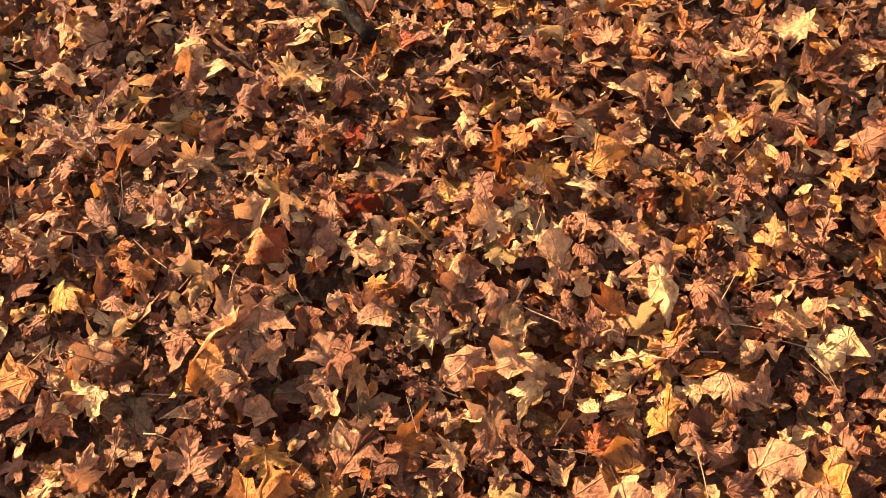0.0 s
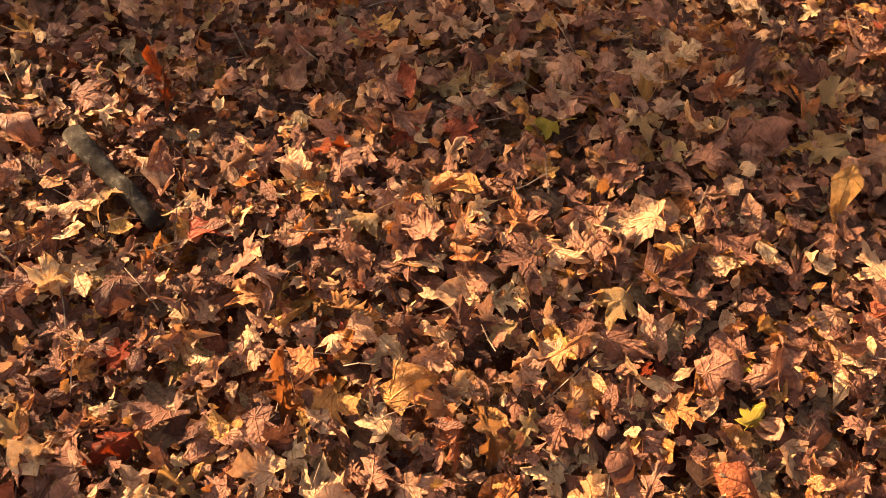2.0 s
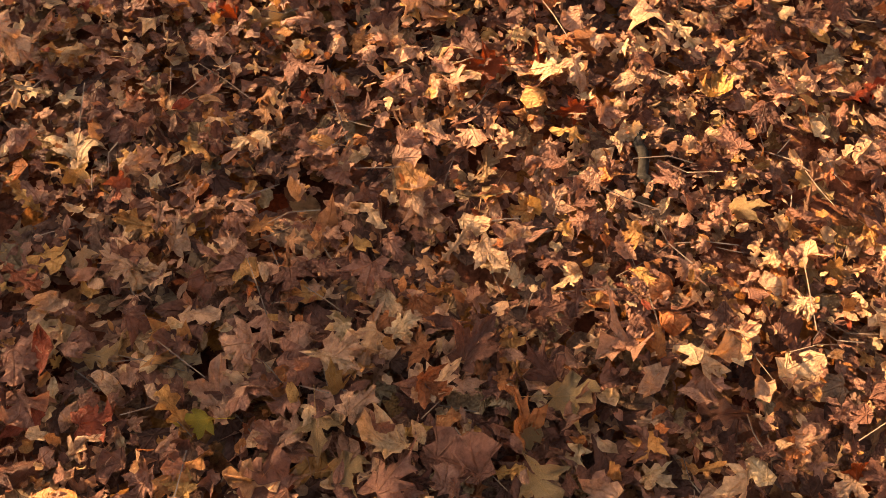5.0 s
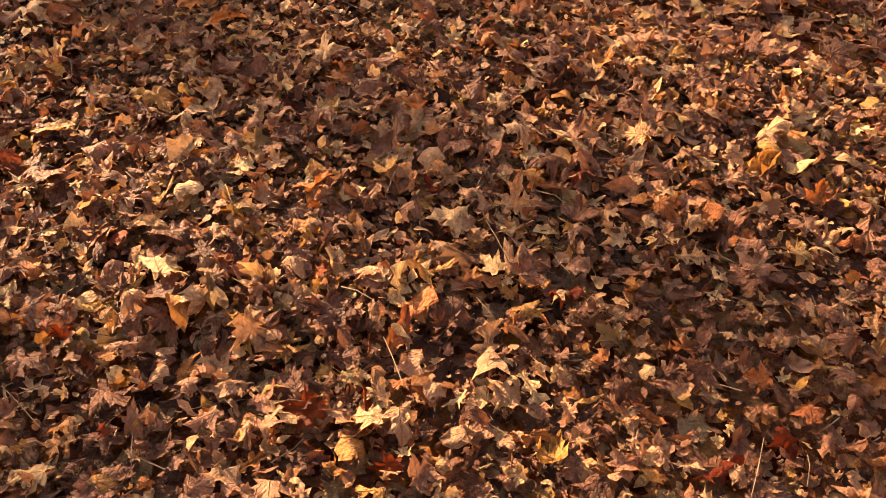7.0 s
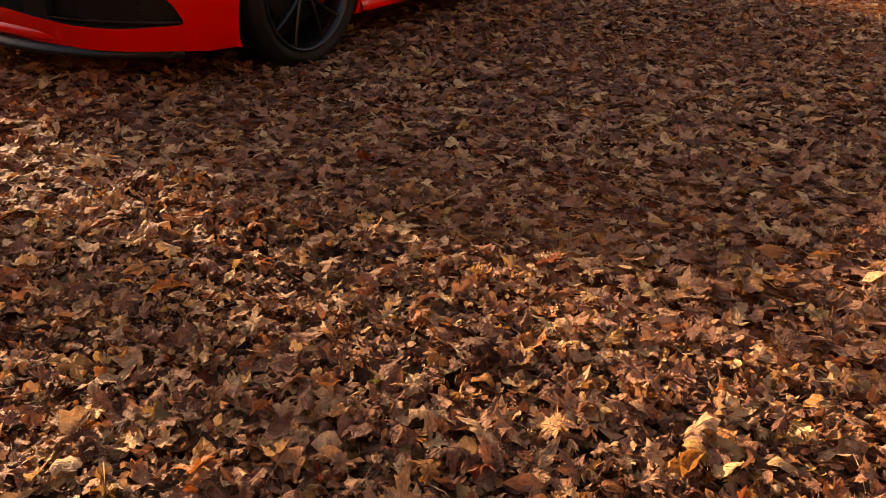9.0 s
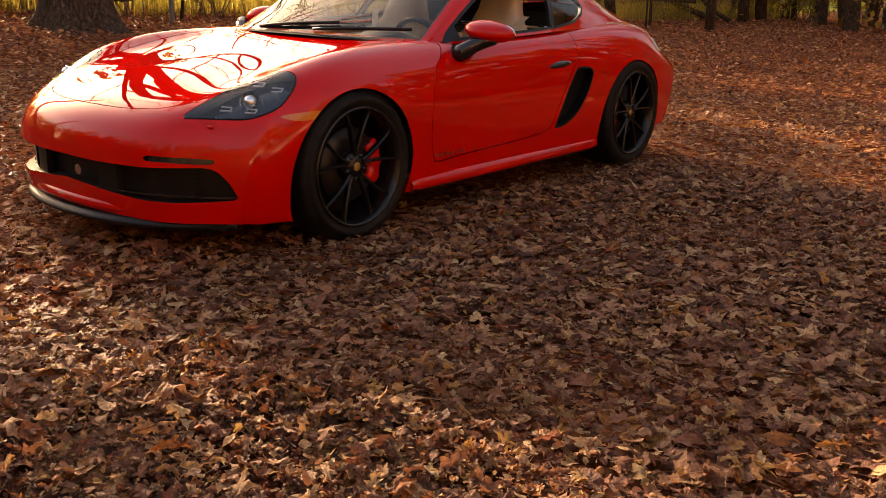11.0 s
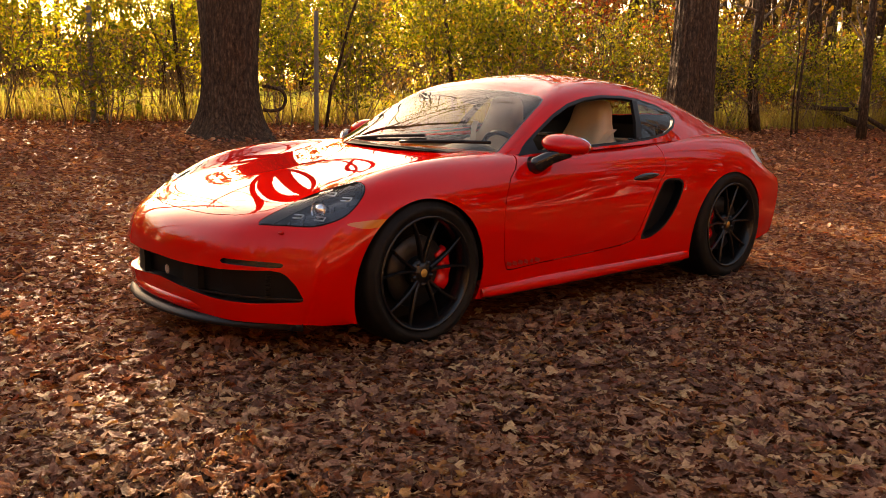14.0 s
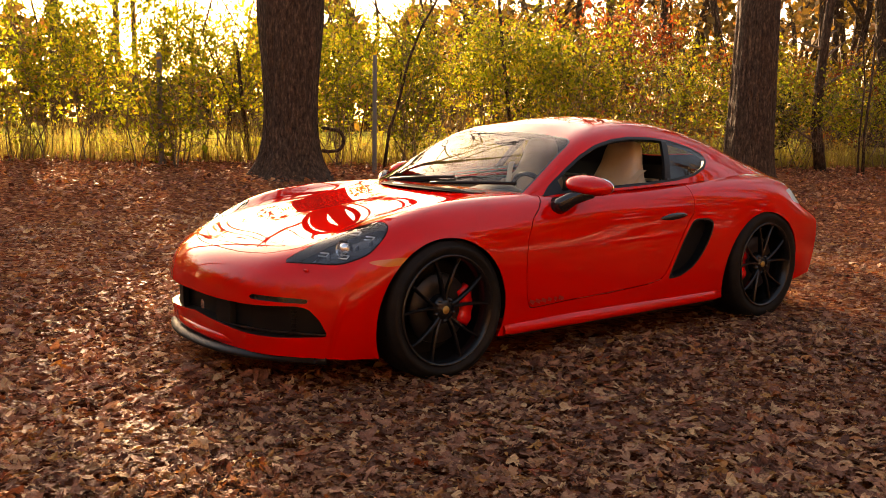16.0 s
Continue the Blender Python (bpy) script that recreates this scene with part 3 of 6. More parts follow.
sapling("slim curved sapling among yellow shrubs", 6.08, 8.85, [(0.08, -0.05, 0.68), (0.17, -0.11, 0.96), (0.33, -0.23, 1.79), (0.5, -0.35, 2.34), (0.76, -0.54, 2.9), (0.9, -0.6, 3.6)], 0.030, 1)
sapling("slim grey sapling behind the shrubs", 9.36, 9.3, [(-0.08, 0.07, 1.2), (-0.17, 0.15, 2.16), (-0.24, 0.21, 3.1), (-0.2, 0.2, 4.2)], 0.044, 2)
sapling("young tree with pale upper bark", 15.9, 6.7, [(-0.07, 0.12, 0.9), (-0.07, 0.12, 1.74), (-0.04, 0.06, 2.96), (0.05, -0.02, 4.2), (0.1, 0, 5.4)], 0.125, 3, 12, "young_tree")
sapling("thin bare sapling on the litter", 16.06, 5.84, [(-0.01, 0.02, 0.84), (0.02, -0.03, 1.88), (0.1, 0, 2.8)], 0.034, 4)
sapling("thin bare sapling on the litter", 15.59, 5.7, [(-0.01, 0.01, 0.82), (0.01, -0.01, 1.85), (0.0, 0.1, 2.8)], 0.022, 5)
sapling("straight dark young tree in front of the hedge", 17.21, 4.97, [(0.0, 0.0, 1.13), (0.02, 0.03, 2.19), (0.05, 0.05, 3.6), (0.1, 0.1, 5.5)], 0.11, 6, 4, "young_tree")
sapling("leaning brown young tree", 21.77, 6.0, [(-0.02, 0.04, 1.13), (0.06, -0.09, 2.4), (0.2, -0.2, 4.5)], 0.16, 7, 6, "young_tree")
sapling("grey young tree deep in the hedge", 27.3, 7.3, [(-0.08, 0.2, 1.64), (-0.1, 0.2, 4.5)], 0.137, 8, 6, "young_tree")
sapling("dark young tree deep in the hedge", 23.6, 6.2, [(-0.06, 0.18, 2.4), (0, 0.2, 5.0)], 0.17, 9, 6, "young_tree")
sapling("thin pale young tree", 25.46, 5.9, [(-0.07, 0.2, 2.29), (0, 0.2, 4.6)], 0.09, 10, 6, "young_tree")
sapling("short broken reddish stem in low growth", 4.44, 10.6, [(-0.04, 0.02, 0.53), (-0.1, 0.04, 1.11), (-0.14, 0.1, 1.9)], 0.05, 11)
sapling("bare whip standing above the shrubs", 5.0, 14.5, [(0.02, 0, 1.6), (0.1, 0, 2.6), (0.22, 0, 3.9)], 0.03, 12)
sapling("bare whip standing above the shrubs", 4.75, 14.5, [(0.04, 0, 1.6), (0.0, 0, 2.6), (-0.1, 0, 3.8)], 0.028, 13)
for k in range(14):
    r = random.Random(100 + k)
    sx = r.uniform(1.0, 24)
    sapling("thin bare sapling in the hedge", sx, float(hedge_y(sx)) + r.uniform(0.2, 2.5), [(r.gauss(0, 0.15), 0, 1.0), (r.gauss(0, 0.3), 0, 2.1), (r.gauss(0, 0.4), 0.1, 3.3)], r.uniform(0.014, 0.03), 60 + k, 6)


def broken_branch(label, x, y, path, radius):
    v, f = tube([Vector(p) for p in path], [radius * (1 - 0.5 * k / (len(path) - 1)) for k in range(len(path))], 8)
    ob = new("fallen_branch", mesh_from("fallen_branch", v, f, bark_mat, True))
    ob.location = (x, y, float(rise(x, y)))
    tagged(ob, label, "branch", "fallen branches")


broken_branch("fallen bare branch leaning in the hedge", 20.6, 6.2, [(0, 0, 0.02), (-0.44, 1.0, 0.42), (-0.87, 1.9, 0.85), (-1.2, 2.4, 1.05)], 0.085)
broken_branch("fallen bare branch leaning in the hedge", 19.6, 6.4, [(0, 0, 0.5), (-0.5, 1.0, 0.52), (-0.9, 1.6, 0.40)], 0.06)
broken_branch("fallen bare branch leaning in the hedge", 20.9, 6.0, [(0, 0, 0.03), (-0.2, 0.5, 0.35), (-0.4, 0.8, 0.7)], 0.07)

post_mat, tree_, b_ = material("grey_post", (0.14, 0.125, 0.11), 0.8)
bump(tree_, b_, noise_node(tree_, 60.0, 4.0, stretch=(1, 1, 0.1)).outputs[0], 0.5, 0.005)


def fence_post(x, y, height, radius, label):
    v, f = revolve_z([(0.0, height), (radius * 0.85, height), (radius, height - 0.012), (radius, -0.1)], 12)
    ob = new("fence_post", mesh_from("fence_post", v, f, post_mat, True))
    ob.location = (x, y, float(rise(x, y)))
    tagged(ob, label, "post", "fence posts")


def revolve_z(profile, segments):
    k = len(profile)
    v, f = [], []
    for j in range(segments):
        a = 2 * math.pi * j / segments
        v += [(p * math.cos(a), p * math.sin(a), z) for p, z in profile]
    for j in range(segments):
        q = (j + 1) % segments
        f += [(j * k + i, j * k + i + 1, q * k + i + 1, q * k + i) for i in range(k - 1)]
    return v, f


for sx, sy, turn, scale in ((12.6, 8.4, 40, 1.05), (18.6, 8.2, 70, 0.85)):
    shrub(3, sx, sy, turn, scale)
fence_post(5.6, 8.4, 1.86, 0.036, "thin grey metal post beside the thick tree")
fence_post(2.81, 10.35, 1.75, 0.042, "grey wooden fence post among leaves")

# vine bent into a loop on the thick trunk
pts = []
for k in range(17):
    a = radians(100 - 200 * k / 16)
    pts.append((0.54 + 0.14 * max(-0.6, math.cos(a)), -0.34 - 0.03 * math.cos(a), 0.54 + 0.155 * math.sin(a)))
pts = [(0.34, -0.30, 0.73), (0.45, -0.33, 0.715)] + pts[2:-2] + [(0.45, -0.33, 0.375), (0.34, -0.30, 0.39)]
v, f = tube(pts, [0.026] * len(pts), 8)
part("vine_loop", mesh_from("vine_loop", v, f, bark_mat, True), None, tree_left, "thick dark vine bent into a loop")

# dark leafy clump by the second trunk
dark_leaf = leaf_material("dark_ivy_leaf", [(0.0, (0.03, 0.035, 0.012)), (0.6, (0.07, 0.06, 0.02)), (1.0, (0.16, 0.11, 0.03))], 0.3, vein=False)
st, cr = shrub_meshes(77, 1.5, 0.9, 1500, dark_leaf, 0.1, 0.045)
e = thing("shrub", "dark ivy-clad shrub beside the dark trunk", "shrub", (14.6, 7.2, float(rise(14.6, 7.2))), "hedge shrubs")
part("branchwork", st, None, e)
part("crown", cr, None, e)

# ---- trees past the hedge, and the wood all round, part of it unseen ----
WOOD = [(0.0, (0.06, 0.05, 0.022)), (0.4, (0.15, 0.105, 0.035)), (0.65, (0.26, 0.16, 0.05)), (0.85, (0.36, 0.25, 0.05)), (1.0, (0.38, 0.15, 0.045))]
wood_mat = leaf_material("wood_leaf", WOOD, 0.35, vein=False)
# amber leaves made brighter, so that the unseen wood bounces warm light
amber_wood = leaf_material("amber_wood_leaf", [(0.0, (0.28, 0.13, 0.04)), (0.5, (0.55, 0.31, 0.11)), (1.0, (0.70, 0.46, 0.18))], 0.15, vein=False)


def wood_belt(name, label, seed, az0, az1, near, far, top, count, leaf, mat, fork=1, bare=0.0, stems=0.9):
    """A belt of distant trees: bare trunks and many leaf sprays; top gives its height by the azimuth from +Y."""
    g = np.random.default_rng(seed)
    az = g.uniform(az0, az1, count)
    d = g.uniform(near, far, count)
    clump = 1.0 if bare else 0.75 + 0.25 * np.sin(az * 0.9 + seed) * np.sin(az * 0.37 + 2)
    h = top(az) * clump
    z = h * (bare + (1 - bare) * g.uniform(0.0, 1.0, count) ** 0.8) + g.normal(0, 0.2, count)
    keep = np.sin(az * 2.1 + z * 0.8) + np.sin(az * 0.7 - z * 1.9 + d * 0.3) + g.normal(0, 0.7, count) > -0.7
    az, d, z = np.radians(az[keep]), d[keep], z[keep]
    c = np.stack([d * np.sin(az), d * np.cos(az), np.maximum(z, 0.1) + rise(0 * d, d * np.cos(az))], -1)
    n = len(c)
    s = leaf * g.lognormal(0, 0.4, n)[:, None]
    a = g.normal(0, 1, (n, 3)); a /= np.linalg.norm(a, axis=1, keepdims=True)
    b = np.cross(a, g.normal(0, 1, (n, 3))); b /= np.linalg.norm(b, axis=1, keepdims=True)
    v = np.stack([c - a * s, c + b * s * 0.6, c + a * s, c - b * s * 0.6], 1).reshape(-1, 3)
    i = np.arange(n)[:, None] * 4
    f = np.concatenate([i + [[0, 1, 2]], i + [[0, 2, 3]]], 1).reshape(-1, 3)
    tagged(new(name, tri_mesh(name, v, f, mat, False)), label, "trees", kind="stuff")
    r = random.Random(seed)
    out = []
    for _ in range(int(abs(az1 - az0) * stems)):
        q, dd = r.uniform(az0, az1), r.uniform(near, far)
        hh = float(top(np.array([q]))[0]) * r.uniform(0.7, 1.3)
        p = Vector((dd * math.sin(radians(q)), dd * math.cos(radians(q)), 0))
        limb(r, p, (r.gauss(0, 0.06), r.gauss(0, 0.06), 1), hh, r.uniform(0.10, 0.22), fork, out)
    vv, ff = joined(out)
    tagged(new(name + "_trunks", mesh_from(name + "_trunks", vv, ff, bark_mat)), "bare trunks of the wood", "trees", kind="stuff")


wood_belt("far_wood", "brown autumn wood across the field", 31, -25, 100, 46, 60, lambda a: np.interp(a, (-25, 10, 14.5, 16, 20, 24, 29, 45, 100), (9.0, 9.0, 7.5, 3.2, 3.6, 6.5, 9.0, 10.0, 12.0)), 64000, 0.25, wood_mat, 0)
wood_belt("near_wood", "brown thicket behind the hedge", 32, 38, 92, 22, 32, lambda a: np.interp(a, (38, 43, 48, 60, 92), (4.0, 9.0, 13.5, 16.0, 16.0)), 46000, 0.085, wood_mat)
# crowns added above the view, to filter the sun over litter and hedge
for seed, az0, az1, low, top, count in ((34, 9.5, 17.0, 7.2, 8.6, 330), (36, 20.8, 32.0, 6.6, 8.7, 1050)):
    wood_belt("high_crown", "sparse brown crowns above the view, added to filter the sun", seed, az0, az1, 26.5, 29.5, lambda a: top + 0 * a, count, 0.15, wood_mat, 0, low / top, 0.15)
# out of view behind the camera: added for warm bounce and the paint's reflections
wood_belt("wood_behind", "unseen wood behind the view, added to bounce warm light and be mirrored", 33, 100, 330, 20, 30, lambda a: np.interp(a, (100, 140, 250, 300, 330), (14.0, 14.0, 13.5, 11.0, 8.0)), 46000, 0.36, amber_wood, 0)
# unseen leaning trunk, added and slanted so that its shadow bands the litter
e = thing("young_tree", "slim leaning tree out of view, added to cast shade on the litter", "tree", (-3.2, 9.7, float(rise(-3.2, 9.7))))
v, f = tube([(0, 0, -0.1), (1.0, 0, 1.0), (2.1, 0, 2.1), (3.3, 0, 3.25), (4.5, 0, 4.5), (5.6, 0.1, 5.7)], [0.17, 0.15, 0.13, 0.12, 0.10, 0.08], 14)
part("trunk", mesh_from("trunk", v, f, bark_mat, True), None, e)


def dry_grass(seed, count):
    """Straw-coloured blades standing along the foot of the hedge."""
    g = np.random.default_rng(seed)
    x = g.uniform(-3, 27, count)
    y = hedge_y(x) + 0.15 + np.abs(g.normal(0, 0.9, count))
    h, a, w = g.uniform(0.18, 0.55, count), g.uniform(0, 6.3, count), g.uniform(0.003, 0.007, count)
    base = np.stack([x, y, rise(x, y) - 0.01], -1)
    way = np.stack([np.cos(a), np.sin(a), 0 * a], -1)
    bend = np.stack([g.normal(0, 0.12, count), g.normal(0, 0.12, count), np.ones(count)], -1) * h[:, None]
    droop = bend * 0.45 + np.stack([g.normal(0, 0.10, count), g.normal(0, 0.10, count), 0.35 * h], -1)
    p = base[:, None] + np.stack([-way * w[:, None], way * w[:, None], bend * 0.5 - way * w[:, None] * 0.8, bend * 0.5 + way * w[:, None] * 0.8, bend * 0.5 + droop], 1)
    i = np.arange(count)[:, None] * 5
    f = np.concatenate([i + [[0, 1, 3]], i + [[0, 3, 2]], i + [[2, 3, 4]]], 1).reshape(-1, 3)
    tagged(new("dry_grass", tri_mesh("dry_grass", p.reshape(-1, 3), f, straw_mat, False)), "dry straw-coloured grass along the hedge's foot", "grass", kind="stuff")


straw_mat = leaf_material("straw", [(0.0, (0.22, 0.15, 0.04)), (0.5, (0.42, 0.33, 0.10)), (1.0, (0.36, 0.36, 0.06))], 0.5, vein=False, warm=0.1)
dry_grass(51, 14000)
shrub(4, 2.72, 9.9, 30, 1.15)


UPRIGHT = [(0.02, 0, 2.5), (0.0, 0.05, 5.0), (0.03, 0, 8.0), (-0.03, 0, 11.0), (0.05, 0, 14.5)]
BENT = [(0.02, 0, 2.5), (0.0, 0, 5.0), (0.1, 0, 7.4), (0.62, 0, 8.9), (1.06, 0, 9.8), (1.4, 0, 10.6), (1.6, 0, 12.5)]
for k, (across, radius, path) in enumerate(((-2.03, 0.17, UPRIGHT), (-2.14, 0.19, BENT), (-0.1, 0.12, UPRIGHT), (0.55, 0.11, UPRIGHT))):      # their shadows run side by side over the litter
    ty = 28.0 + 0.7 * k
    sapling("tall slim bare tree past the hedge", (across + ty * math.sin(radians(SUN_AZ))) / math.cos(radians(SUN_AZ)), ty, path, radius, 210 + k, 9, "tall_tree")
# one more unseen trunk left of the view, added as a shadow caster
sapling("tall slim tree out of view, added as a shadow caster", -5.4, 12.5, [(0, 0, 2.5), (0.03, 0, 5.0), (0.0, 0, 8.0)], 0.2, 202, 3, "young_tree")

# ---- white rail fence on the other side of the clearing ----
white_paint, tree_, b_ = material("white_fence_paint", rough=0.6)
n_ = noise_node(tree_, 5.0, 5.0)
r_ = ramp(tree_, [(0.3, (0.62, 0.58, 0.52)), (0.6, (0.80, 0.78, 0.74))])
tree_.links.new(n_.outputs[0], r_.inputs[0])
tree_.links.new(r_.outputs[0], b_.inputs["Base Color"])
fence = thing("rail_fence", "white painted three-rail wooden fence, sunlit", "fence", (0, -13, 0))


def box(name, centre, size, mat, parent, label="", bevel=0.006):
    bm = bmesh.new()
    bmesh.ops.create_cube(bm, size=1, matrix=Matrix.Translation(centre) @ Matrix.Diagonal((*size, 1)))
    bmesh.ops.bevel(bm, geom=bm.edges[:], offset=bevel, segments=1, affect="EDGES")
    return part(name, bm, mat, parent, label)


for k in range(17):
    box("post", (-10 + 2.4 * k, 0, 0.6), (0.13, 0.13, 1.3), white_paint, fence)
    if k < 16:
        for z in (0.35, 0.72, 1.09):
            box("rail", (-8.8 + 2.4 * k, 0.08, z), (2.4, 0.035, 0.14), white_paint, fence)
# ---- the car's skin: rows of stations from the chin over the nose to the tail ----


def spline(keys, count):
    """Catmull-Rom through rows of keys, count samples a stretch."""
    k = np.asarray(keys, float)
    k = np.vstack([2 * k[0] - k[1], k, 2 * k[-1] - k[-2]])
    out = []
    for i in range(1, len(k) - 2):
        t = np.linspace(0, 1, count, endpoint=False)[:, None]
        a, b, c, d = k[i - 1:i + 3]
        out.append(0.5 * (2 * b + (c - a) * t + (2 * a - 5 * b + 4 * c - d) * t * t + (3 * b - a - 3 * c + d) * t ** 3))
    return np.vstack(out + [k[-2][None]])


# each station: middle (x, z), hood (x, z at y 0.48), crest (x, y, z), widest (x, y, z), foot (x, y, z)
NOSE = [(-0.860, 0.165, -0.795, 0.165, -0.60, 0.72, 0.16, -0.50, 0.77, 0.15, -0.36, 0.795, 0.142),
        (-0.880, 0.30, -0.815, 0.30, -0.60, 0.745, 0.30, -0.48, 0.805, 0.24, -0.36, 0.80, 0.142),
        (-0.880, 0.42, -0.81, 0.42, -0.585, 0.755, 0.43, -0.44, 0.835, 0.36, -0.355, 0.80, 0.142),
        (-0.850, 0.51, -0.765, 0.525, -0.52, 0.755, 0.55, -0.37, 0.855, 0.48, -0.345, 0.805, 0.142),
        (-0.765, 0.584, -0.66, 0.604, -0.42, 0.74, 0.655, -0.28, 0.868, 0.55, -0.30, 0.81, 0.145),
        (-0.580, 0.648, -0.46, 0.670, -0.27, 0.715, 0.744, -0.17, 0.876, 0.595, -0.20, 0.815, 0.15)]
MIDDLE = [(-0.34, 0.711, -0.24, 0.720, -0.07, 0.695, 0.796, -0.03, 0.88, 0.612, -0.05, 0.82, 0.155),
          (-0.05, 0.763, 0.01, 0.764, 0.13, 0.688, 0.820, 0.13, 0.88, 0.608, 0.12, 0.83, 0.16),
          (0.25, 0.810, 0.28, 0.807, 0.36, 0.690, 0.829, 0.36, 0.87, 0.605, 0.36, 0.845, 0.165),
          (0.55, 0.842, 0.57, 0.838, 0.62, 0.698, 0.831, 0.62, 0.858, 0.602, 0.62, 0.84, 0.168),
          (0.9, 0.85, 0.9, 0.85, 0.92, 0.715, 0.835, 0.92, 0.852, 0.60, 0.92, 0.84, 0.17),
          (1.4, 0.87, 1.4, 0.87, 1.4, 0.735, 0.845, 1.4, 0.854, 0.60, 1.4, 0.845, 0.172),
          (1.8, 0.89, 1.8, 0.89, 1.8, 0.74, 0.86, 1.8, 0.868, 0.605, 1.8, 0.85, 0.175)]
TAIL = [(2.1, 0.90, 2.1, 0.90, 2.1, 0.735, 0.88, 2.1, 0.885, 0.615, 2.1, 0.85, 0.18),
        (2.45, 0.915, 2.45, 0.915, 2.45, 0.73, 0.885, 2.45, 0.893, 0.62, 2.45, 0.85, 0.185),
        (2.83, 0.90, 2.82, 0.895, 2.80, 0.725, 0.858, 2.78, 0.885, 0.63, 2.78, 0.84, 0.20),
        (3.08, 0.865, 3.05, 0.850, 2.96, 0.680, 0.805, 2.93, 0.862, 0.62, 2.95, 0.82, 0.22),
        (3.24, 0.81, 3.20, 0.80, 3.06, 0.645, 0.735, 3.03, 0.838, 0.61, 3.05, 0.80, 0.23),
        (3.36, 0.69, 3.32, 0.68, 3.16, 0.655, 0.655, 3.10, 0.825, 0.56, 3.08, 0.79, 0.23),
        (3.40, 0.48, 3.36, 0.48, 3.21, 0.67, 0.46, 3.10, 0.81, 0.40, 3.09, 0.79, 0.23),
        (3.34, 0.25, 3.30, 0.25, 3.17, 0.67, 0.25, 3.10, 0.78, 0.24, 3.09, 0.79, 0.23)]
# roof: middle (x, z), rail (x, y, z), belt (x, y, z)
ROOF = [(0.42, 0.842, 0.58, 0.672, 0.818, 0.61, 0.72, 0.80),
        (0.64, 0.942, 0.74, 0.642, 0.908, 0.73, 0.745, 0.815),
        (0.89, 1.050, 0.91, 0.605, 1.014, 0.90, 0.76, 0.825),
        (1.11, 1.142, 1.08, 0.580, 1.098, 1.07, 0.765, 0.832),
        (1.28, 1.203, 1.24, 0.56, 1.144, 1.24, 0.768, 0.84),
        (1.5, 1.238, 1.48, 0.55, 1.170, 1.48, 0.77, 0.85),
        (1.75, 1.238, 1.75, 0.545, 1.165, 1.75, 0.765, 0.86),
        (2.05, 1.208, 2.05, 0.535, 1.125, 2.05, 0.75, 0.87)]
FASTBACK = [(2.35, 1.145, 2.35, 0.52, 1.060, 2.35, 0.72, 0.875),
            (2.68, 1.050, 2.65, 0.50, 0.975, 2.65, 0.68, 0.865),
            (2.98, 0.950, 2.92, 0.47, 0.905, 2.92, 0.63, 0.84),
            (3.16, 0.880, 3.06, 0.44, 0.85, 3.06, 0.58, 0.81)]


def skin_grid(per=12, cols=9):
    """The lower skin as a grid [row, column, xyz] for y >= 0."""
    rows = spline(NOSE + MIDDLE + TAIL, per)
    out = []
    for r in rows:
        c, v, s, w, f = (r[0], 0, r[1]), (r[2], 0.48, r[3]), r[4:7], r[7:10], r[10:13]
        mid = tuple(0.5 * (np.array(s) + w) + np.array((0, 0.036, 0.03)) * min(1, abs(s[2] - w[2]) / 0.18) * min(1, max(0, (3.0 - s[0]) / 0.3)))
        low = tuple(0.5 * (np.array(w) + f) + np.array((0, 0.012, 0)) * min(1, abs(w[2] - f[2]) / 0.3))
        keys = [(v[0], -0.48, v[2]), c, v, s, mid, w, low, f]
        curve = spline(keys, cols)[cols:]
        out.append(curve)
    g = np.array(out)
    g[:, :, 1] = np.maximum(g[:, :, 1], 0)
    # fair the flanks, so that what they mirror runs smoothly
    n = len(g)
    row = np.arange(n)[1:-1, None, None] / per
    ease = 0.5 * np.clip((row - 3.0) / 2.0, 0.12, 1) * np.clip((17.5 - row) / 2.0, 0.05, 1)
    for _ in range(70):
        g[1:-1] += ease * (0.5 * (g[:-2] + g[2:]) - g[1:-1])
    return g


def roof_grid(per=14, cols=12):
    rows = spline(ROOF + FASTBACK, per)
    out = []
    for r in rows:
        c, e, p = np.array((r[0], 0, r[1])), r[2:5], r[5:8]
        q = c + (e - c) * (0.28, 0.6, 0.28)          # evenly bowed from the middle to the rail
        low = 0.5 * (e + p) + np.array((0, 0.022, 0)) * min(1, (e[2] - p[2]) / 0.3)
        keys = [(q[0], -q[1], q[2]), c, q, e, low, p]
        out.append(spline(keys, cols)[cols:])
    g = np.array(out)
    g[:, :, 1] = np.maximum(g[:, :, 1], 0)
    for _ in range(25):
        g[1:-1] += 0.5 * (0.5 * (g[:-2] + g[2:]) - g[1:-1])
    return g

# ---- paint, glass, rubber ----
red_mat, tree_, b_ = material("red_paint", (0.54, 0.0058, 0.0042), 0.5, Coat_Weight=1.0, Coat_Roughness=0.0, Coat_IOR=1.39, Specular_IOR_Level=0.0)
black_gloss, _, _ = material("black_gloss_plastic", (0.012, 0.012, 0.013), 0.12)
black_satin, tree_, b_ = material("black_satin_plastic", (0.008, 0.008, 0.009), 0.45, Specular_IOR_Level=0.22)
bump(tree_, b_, noise_node(tree_, 350.0, 2.0).outputs[0], 0.15, 0.001)
rubber_mat, tree_, b_ = material("tyre_rubber", (0.008, 0.008, 0.008), 0.62, Specular_IOR_Level=0.16)
n_ = noise_node(tree_, 18.0, 5.0)
r_ = ramp(tree_, [(0.35, (0.004, 0.004, 0.004)), (0.7, (0.010, 0.009, 0.008))])
tree_.links.new(n_.outputs[0], r_.inputs[0])
tree_.links.new(r_.outputs[0], b_.inputs["Base Color"])
